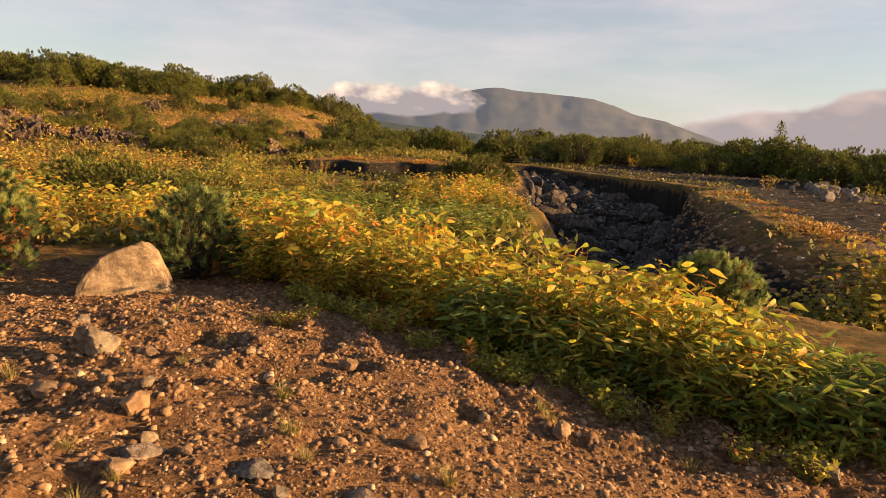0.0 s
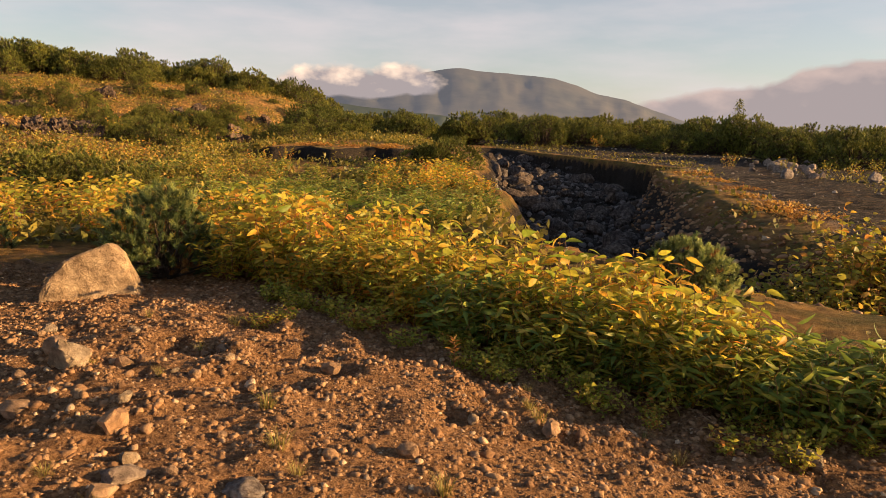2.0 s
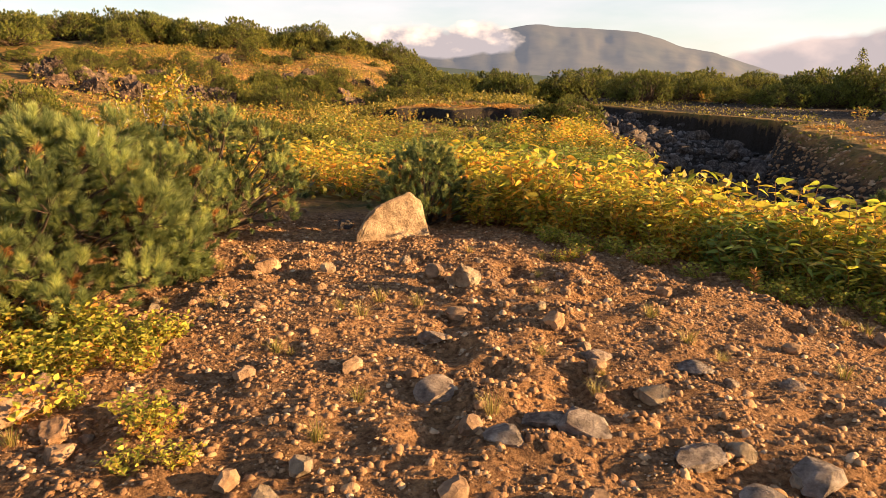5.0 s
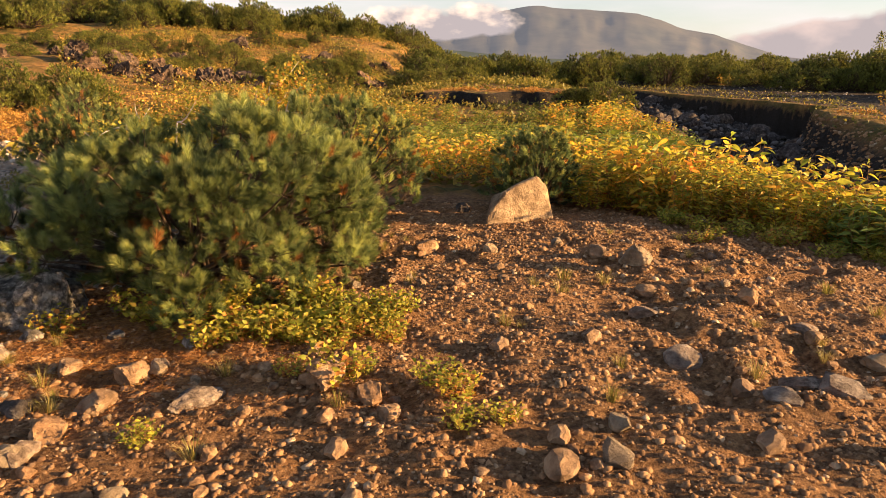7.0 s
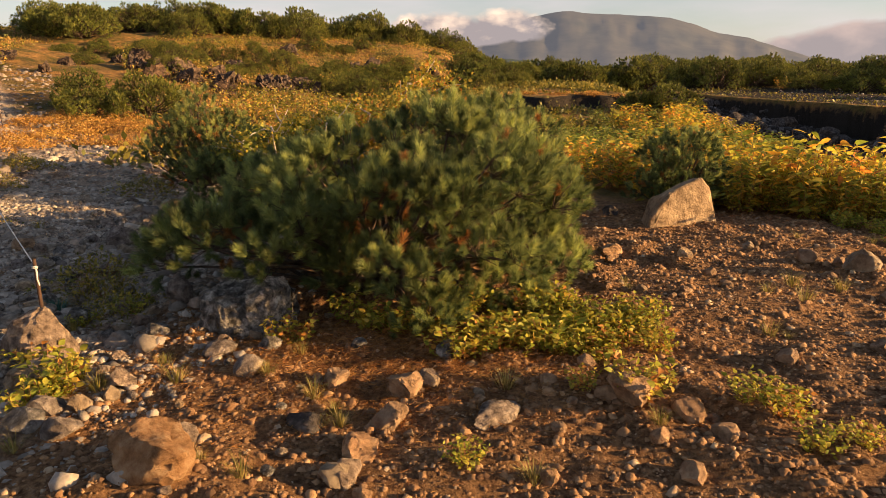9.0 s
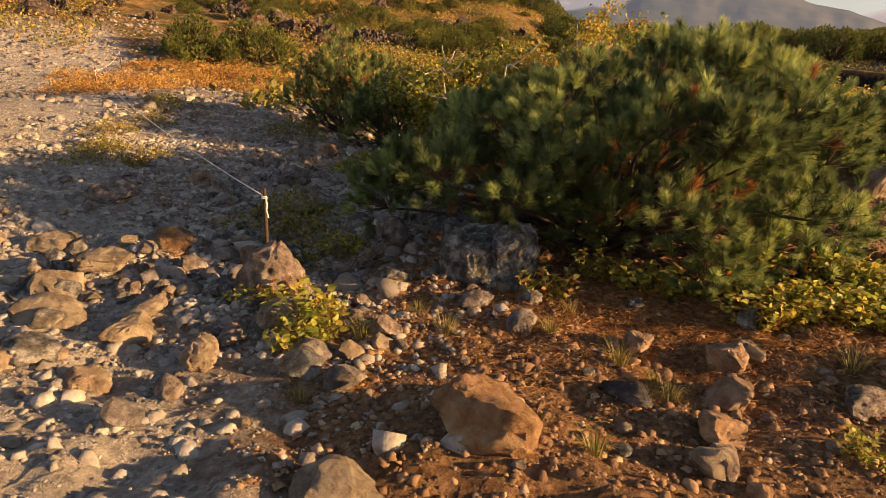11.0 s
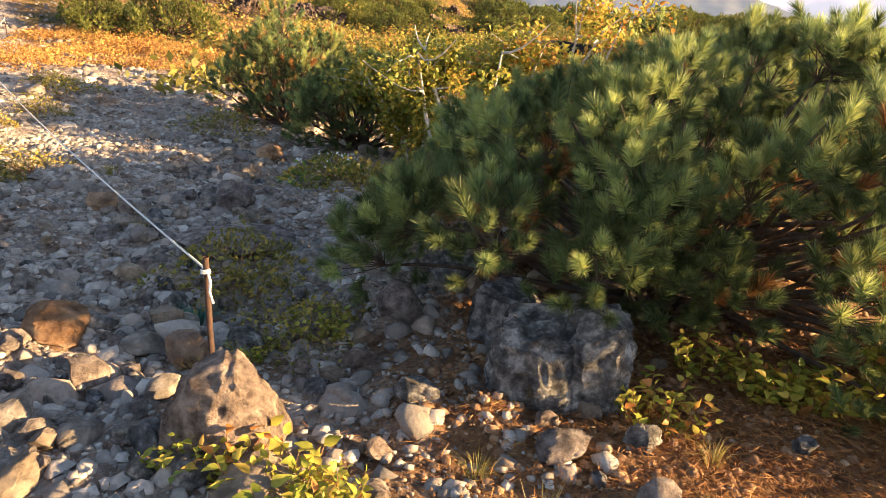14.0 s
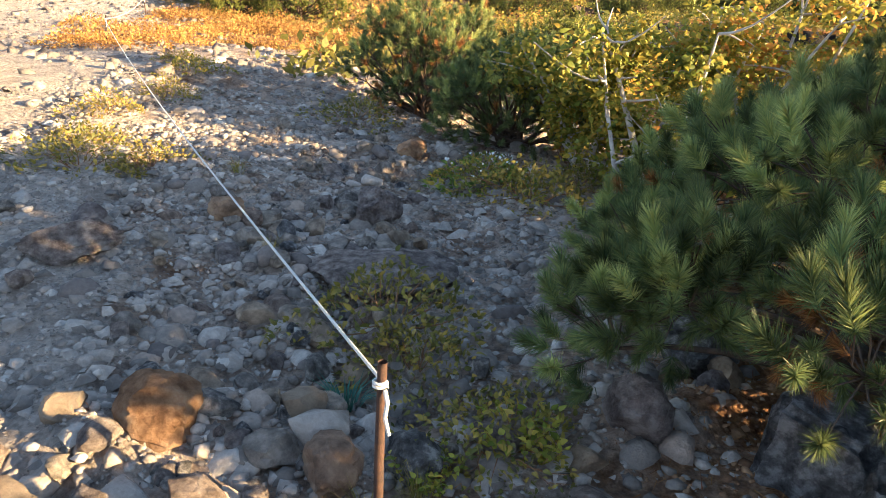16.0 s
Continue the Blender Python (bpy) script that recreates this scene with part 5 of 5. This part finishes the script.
def birch(name, label, x, y, h, trunks, leaves, spread, seed, bare=0.3):
    """A shrubby birch: several pale crooked trunks, side limbs, small leaves in loose sprays."""
    rg = np.random.default_rng(seed)
    root = thing(name, label, "birch")
    spray = []
    for k in range(trunks):
        a = k * 2.4 + rg.uniform(0, 0.5)
        tip = np.array([spread * math.cos(a), spread * math.sin(a) * 0.7, h * rg.uniform(0.72, 1.0)])
        pts = bend((0.08 * math.cos(a), 0.08 * math.sin(a), -0.05), tip, rg, 0.10, 8)
        part("trunk", mesh_from("trunk", *tube(pts, np.linspace(0.028, 0.006, 8), 7)), BIRCH_BARK, root)
        limbs = []
        for q in range(9):
            s = rg.integers(2, 8)
            at = pts[min(s, 7)]
            end = at + np.array([rg.normal(0, 0.33), rg.normal(0, 0.30), rg.uniform(-0.05, 0.35)]) * h * 0.55
            br = bend(at, end, rg, 0.12, 5)
            limbs.append(tube(br, np.linspace(0.010, 0.003, 5), 5))
            if rg.random() > bare:
                spray.append((br, rg.uniform(0.4, 1)))
        part("woody_frame", mesh_from("woody_frame", *join(limbs)), BIRCH_BARK, root)
    mats = []
    for br, w in spray:
        n = int(leaves * w * 1.5)
        t = rg.uniform(0.15, 1.05, n)
        p = np.stack([np.interp(t, np.linspace(0, 1, 5), br[:, c]) for c in range(3)], -1) + rg.normal(0, 0.085, (n, 3)) * h * 0.6
        p[:, 2] = np.maximum(p[:, 2], 0.05)
        mats.append(leaf_mats(rg.normal(0, 1, (n, 3)) * np.array([1, 1, 0.5]) + np.array([0, 0, -0.2]), rg, rg.uniform(0.6, 1.2, n), p))
    me = mesh_from("crown", *strew(*leaf_shape(0.046, 0.034), np.concatenate(mats)))
    part("crown", me, BIRCH_LEAF, root, "small yellow-green and orange leaves")
    place(root, x, y, 0)
    return root


birch("birch_shrub", "shrubby birch with pale bare trunks and yellowing leaves", -6.4, 6.1, 1.35, 5, 130, 0.55, 51, 0.25)
birch("birch_shrub", "shrubby birch with yellow-green leaves behind the pine", -5.75, 6.45, 1.45, 5, 140, 0.5, 52, 0.1)
birch("birch_shrub", "low birch with yellow and orange leaves", -6.9, 6.5, 1.0, 5, 190, 0.65, 53, 0.05)
birch("birch_shrub", "low leafy birch with yellow leaves", -5.1, 5.9, 0.85, 3, 130, 0.4, 54, 0.05)


def young_larch(x, y, h):
    rg = np.random.default_rng(5)
    root = thing("young_larch", "thin young larch standing above the pines", "tree")
    part("trunk", mesh_from("trunk", *tube([(0, 0, -0.1), (0.03, 0, h * 0.5), (0, 0.02, h)], [0.06, 0.04, 0.012], 7)), BARK, root)
    mats, limbs = [], []
    for k in range(46):
        z = h * (0.22 + 0.76 * k / 46)
        a = k * 2.4
        ln = (h - z) * 0.30 + 0.15
        end = np.array([ln * math.cos(a), ln * math.sin(a), z + 0.35 * ln])
        br = bend((0, 0, z), end, rg, 0.06, 5)
        limbs.append(tube(br, np.linspace(0.016, 0.005, 5), 4))
        t = rg.uniform(0.2, 1, 9)
        p = np.stack([np.interp(t, np.linspace(0, 1, 5), br[:, c]) for c in range(3)], -1) + rg.normal(0, 0.05, (9, 3))
        mats.append(leaf_mats(rg.normal(0, 1, (9, 3)) + np.array([0, 0, 0.5]), rg, rg.uniform(0.6, 1.2, 9), p))
    part("woody_frame", mesh_from("woody_frame", *join(limbs)), BARK, root)
    part("crown", mesh_from("crown", *strew(*leaf_shape(0.16, 0.07), np.concatenate(mats))), FAR_NEEDLES, root)
    place(root, x, y, 0)


young_larch(23.0, 46.0, 3.7)

# ---- herbs and tufts on the near ground ----
HERBS = [leafy_plant("herb", "low yellow-green leafy herb on the gravel", "herb", 440 + k, 20, 0.13, 0.15, 10, 0.030, 0.021, HERB, STEM, "herbs", 0.5, 0.002) for k in range(4)]
spots = [(-3.8, 1.89), (-3.7, 1.98), (-3.31, 1.86), (-3.2, 1.78), (-2.99, 1.55), (-4.56, 1.37), (-6.70, 1.92), (-6.58, 1.88), (-6.62, 2.02), (-6.8, 2.0), (-7.01, 2.1), (-5.21, 2.82), (-5.1, 2.75), (-5.35, 2.9), (-4.05, 1.95),
         (-6.55, 1.78), (-4.75, 2.72), (-3.16, 1.52), (-1.1, 4.91), (-0.95, 5.0), (1.13, 4.25), (1.2, 3.93), (1.45, 3.75), (2.06, 3.3), (1.8, 3.45), (0.6, 4.5), (-0.3, 5.0), (-6.89, 2.99), (-7.1, 2.8), (-5.62, 2.5)]
for k in range(46):
    spots.append((rng.uniform(-4.75, -3.6), 2.3 + 0.6 * rng.random()))
for k in range(34):
    x = rng.uniform(-1.5, 3.4)
    spots.append((x, float(row_front(x)) + rng.uniform(-0.55, 0.15)))
copies(HERBS, spots, rng, 0.6, 1.3)
LUSH = [leafy_plant("lush_herb", "bright yellow-green herb with broad leaves beside the boulder", "herb", 445 + k, 16, 0.15, 0.17, 7, 0.052, 0.034, HERB, STEM, "broad-leaved herbs", 0.6, 0.003) for k in range(2)]
copies(LUSH, [(-6.72, 1.97), (-6.56, 1.86), (-6.86, 2.06), (-6.62, 1.70), (-5.22, 2.74), (-5.05, 2.68), (-4.88, 2.66), (-4.5, 2.55), (-4.25, 2.5), (-4.0, 2.6)], rng, 0.7, 1.1)
TUFTS = [tuft("grass_tuft", "small tuft of yellow-green grass among stones", "grass", 450 + k, 60, 0.10, 0.09, 0.0016, DRY_GRASS, "grass tufts") for k in range(3)]
spots = [(-6.37, 1.83), (-6.03, 1.95), (-6.2, 2.15), (-7.1, 2.72), (-6.45, 1.35), (-5.4, 1.2), (-2.49, 1.73), (-1.28, 4.91), (-7.2, 2.62), (-8.2, 4.0), (-8.9, 4.9), (-8.5, 5.3)]
for k in range(60):
    spots.append((rng.uniform(-6.2, 2.0), rng.uniform(1.2, 5.0)))
copies(TUFTS, [s for s in spots if s[1] < float(row_front(max(s[0], -2.2)))], rng, 0.5, 1.1)
blue = tuft("blue_tuft", "blue-green tuft of leaves beside the stake", "grass", 460, 60, 0.10, 0.10, 0.004, BLUE_LEAF)
place(blue, -7.43, 3.04, 0)
fire = leafy_plant("fireweed", "small red-orange willowherb on the gravel edge", "herb", 470, 1, 0.30, 0.01, 22, 0.06, 0.018, HEATH, STEM, "", 0.9, 0.003)
place(fire, 0.29, 4.33, 0)

# ---- needle litter under the pine ----
rg = np.random.default_rng(61)
n = 22000
xy = np.stack([rg.normal(-5.0, 0.7, n), rg.normal(2.4, 0.42, n)], -1)
pl = np.stack([xy[:, 0], xy[:, 1], height(xy[:, 0], xy[:, 1]) + rg.uniform(0.002, 0.02, n)], -1)
tri = np.array([(0, -0.0015, 0), (0, 0.0015, 0), (0.05, 0, 0.003)])
me = mesh_from("needle_litter", *strew(tri, np.array([(0, 1, 2)]), leaf_mats(rg.normal(0, 1, (n, 3)) * np.array([1, 1, 0.15]), rg, rg.uniform(0.6, 1.2, n), pl)))
me.materials.append(DEAD_NEEDLES)
tagged(new("needle_litter", me), "fallen rust-brown pine needles under the bush", "litter", kind="stuff")

# ---- loose stones that can be told apart ----
rng = np.random.default_rng(71)
STONE_KINDS = []
for k in range(12):
    me = rock_mesh("stone", 500 + k, 0.12, 0.094, 0.06, 10, 0.08, 2, 0.3)
    me.materials.append((TAN_ROCK, MAUVE_ROCK, PALE_ROCK, GREY_ROCK)[k % 4])
    STONE_KINDS.append(me)
STONE_LABELS = ("small tan stone bedded in the gravel", "small mauve-grey stone bedded in the gravel", "small pale stone bedded in the gravel", "small grey lava stone bedded in the gravel")
n_made = 0
while n_made < 290:
    x, y = rng.uniform(-9.6, 1.6), 1.0 + 3.6 * rng.random() ** 1.2
    if y > float(row_front(max(x, -2.2))) - 0.2 or (x > -3.5 and rng.random() < 0.45):
        continue
    k = int(rng.integers(0, 12))
    if x < -6.0 and k % 4 == 0:
        k += 1
    elif x > -4.5 and k % 4 in (1, 3):
        k -= k % 4
    ob = tagged(new("stone", STONE_KINDS[k]), STONE_LABELS[k % 4], "stone", "loose stones")
    s = 0.46 + rng.random() ** 2
    ob.matrix_world = pose(x, y, ground_z(x, y), rng.uniform(-15, 15), rng.uniform(-15, 15), rng.uniform(0, 360)) @ Matrix.Scale(s, 4)
    n_made += 1

# flat mauve slabs that show through the rust soil
for k in range(14):
    x, y = rng.uniform(-2.4, 1.2), rng.uniform(1.3, 3.2)
    ob = tagged(new("flat_stone", STONE_KINDS[1 + 4 * (k % 3)]), "flat mauve-grey stone bedded in rust soil", "stone", "bedded flat stones")
    s = rng.uniform(1.1, 2.2)
    ob.matrix_world = pose(x, y, ground_z(x, y) - 0.01, rng.uniform(-8, 8), rng.uniform(-8, 8), rng.uniform(0, 360)) @ Matrix.Diagonal((s, s, s * 0.6, 1))

# ---- white-flowered low shrub beside the pine's tip ----
bloom = heath_clump("flowering_shrub", "low green shrub dotted with small white flowers", 480, 0.40, 0.20, 420, 0.045, BAMBOO_GRASS)
rg = np.random.default_rng(81)
n = 70
aa, rr = rg.uniform(0, 6.283, n), 0.38 * np.sqrt(rg.random(n))
pl = np.stack([rr * np.cos(aa), rr * np.sin(aa), 0.20 * (1 - (rr / 0.45) ** 2) + 0.02], -1)
petal = leaf_shape(0.02, 0.02, 0.1, 0.0)
white = bark_material("white_petals", (0.6, 0.6, 0.55), (0.8, 0.8, 0.76), 80)
tagged(part("blossom", mesh_from("blossom", *strew(*petal, leaf_mats(rg.normal(0, 1, (n, 3)), rg, rg.uniform(0.7, 1.2, n), pl))), white, bloom, "small white flowers"), kind="stuff")
place(bloom, -7.55, 5.75, 0)

# grey stones heaped along the track's edge
HEAP = []
for k in range(8):
    me = rock_mesh("heap_stone", 540 + k, 0.13, 0.10, 0.062, 11, 0.06, 2, 0.3)
    me.materials.append((PALE_GREY_ROCK, GREY_ROCK, MAUVE_ROCK, PALE_GREY_ROCK)[k % 4])
    HEAP.append(me)
for k in range(290):
    y = 2.0 + 4.6 * rng.random() ** 1.2
    x = -7.55 - 0.30 * (y - 2.5) + rng.normal(0, 0.34)
    ob = tagged(new("heap_stone", HEAP[k % 8]), ("pale grey stone in the heap along the track", "grey lava stone in the heap along the track", "mauve-grey stone in the heap along the track", "pale grey stone in the heap along the track")[k % 4], "stone", "stones heaped along the track")
    s = 0.35 + 0.95 * rng.random() ** 2.4
    ob.matrix_world = pose(x, y, ground_z(x, y), rng.uniform(-20, 20), rng.uniform(-20, 20), rng.uniform(0, 360)) @ Matrix.Scale(s, 4)
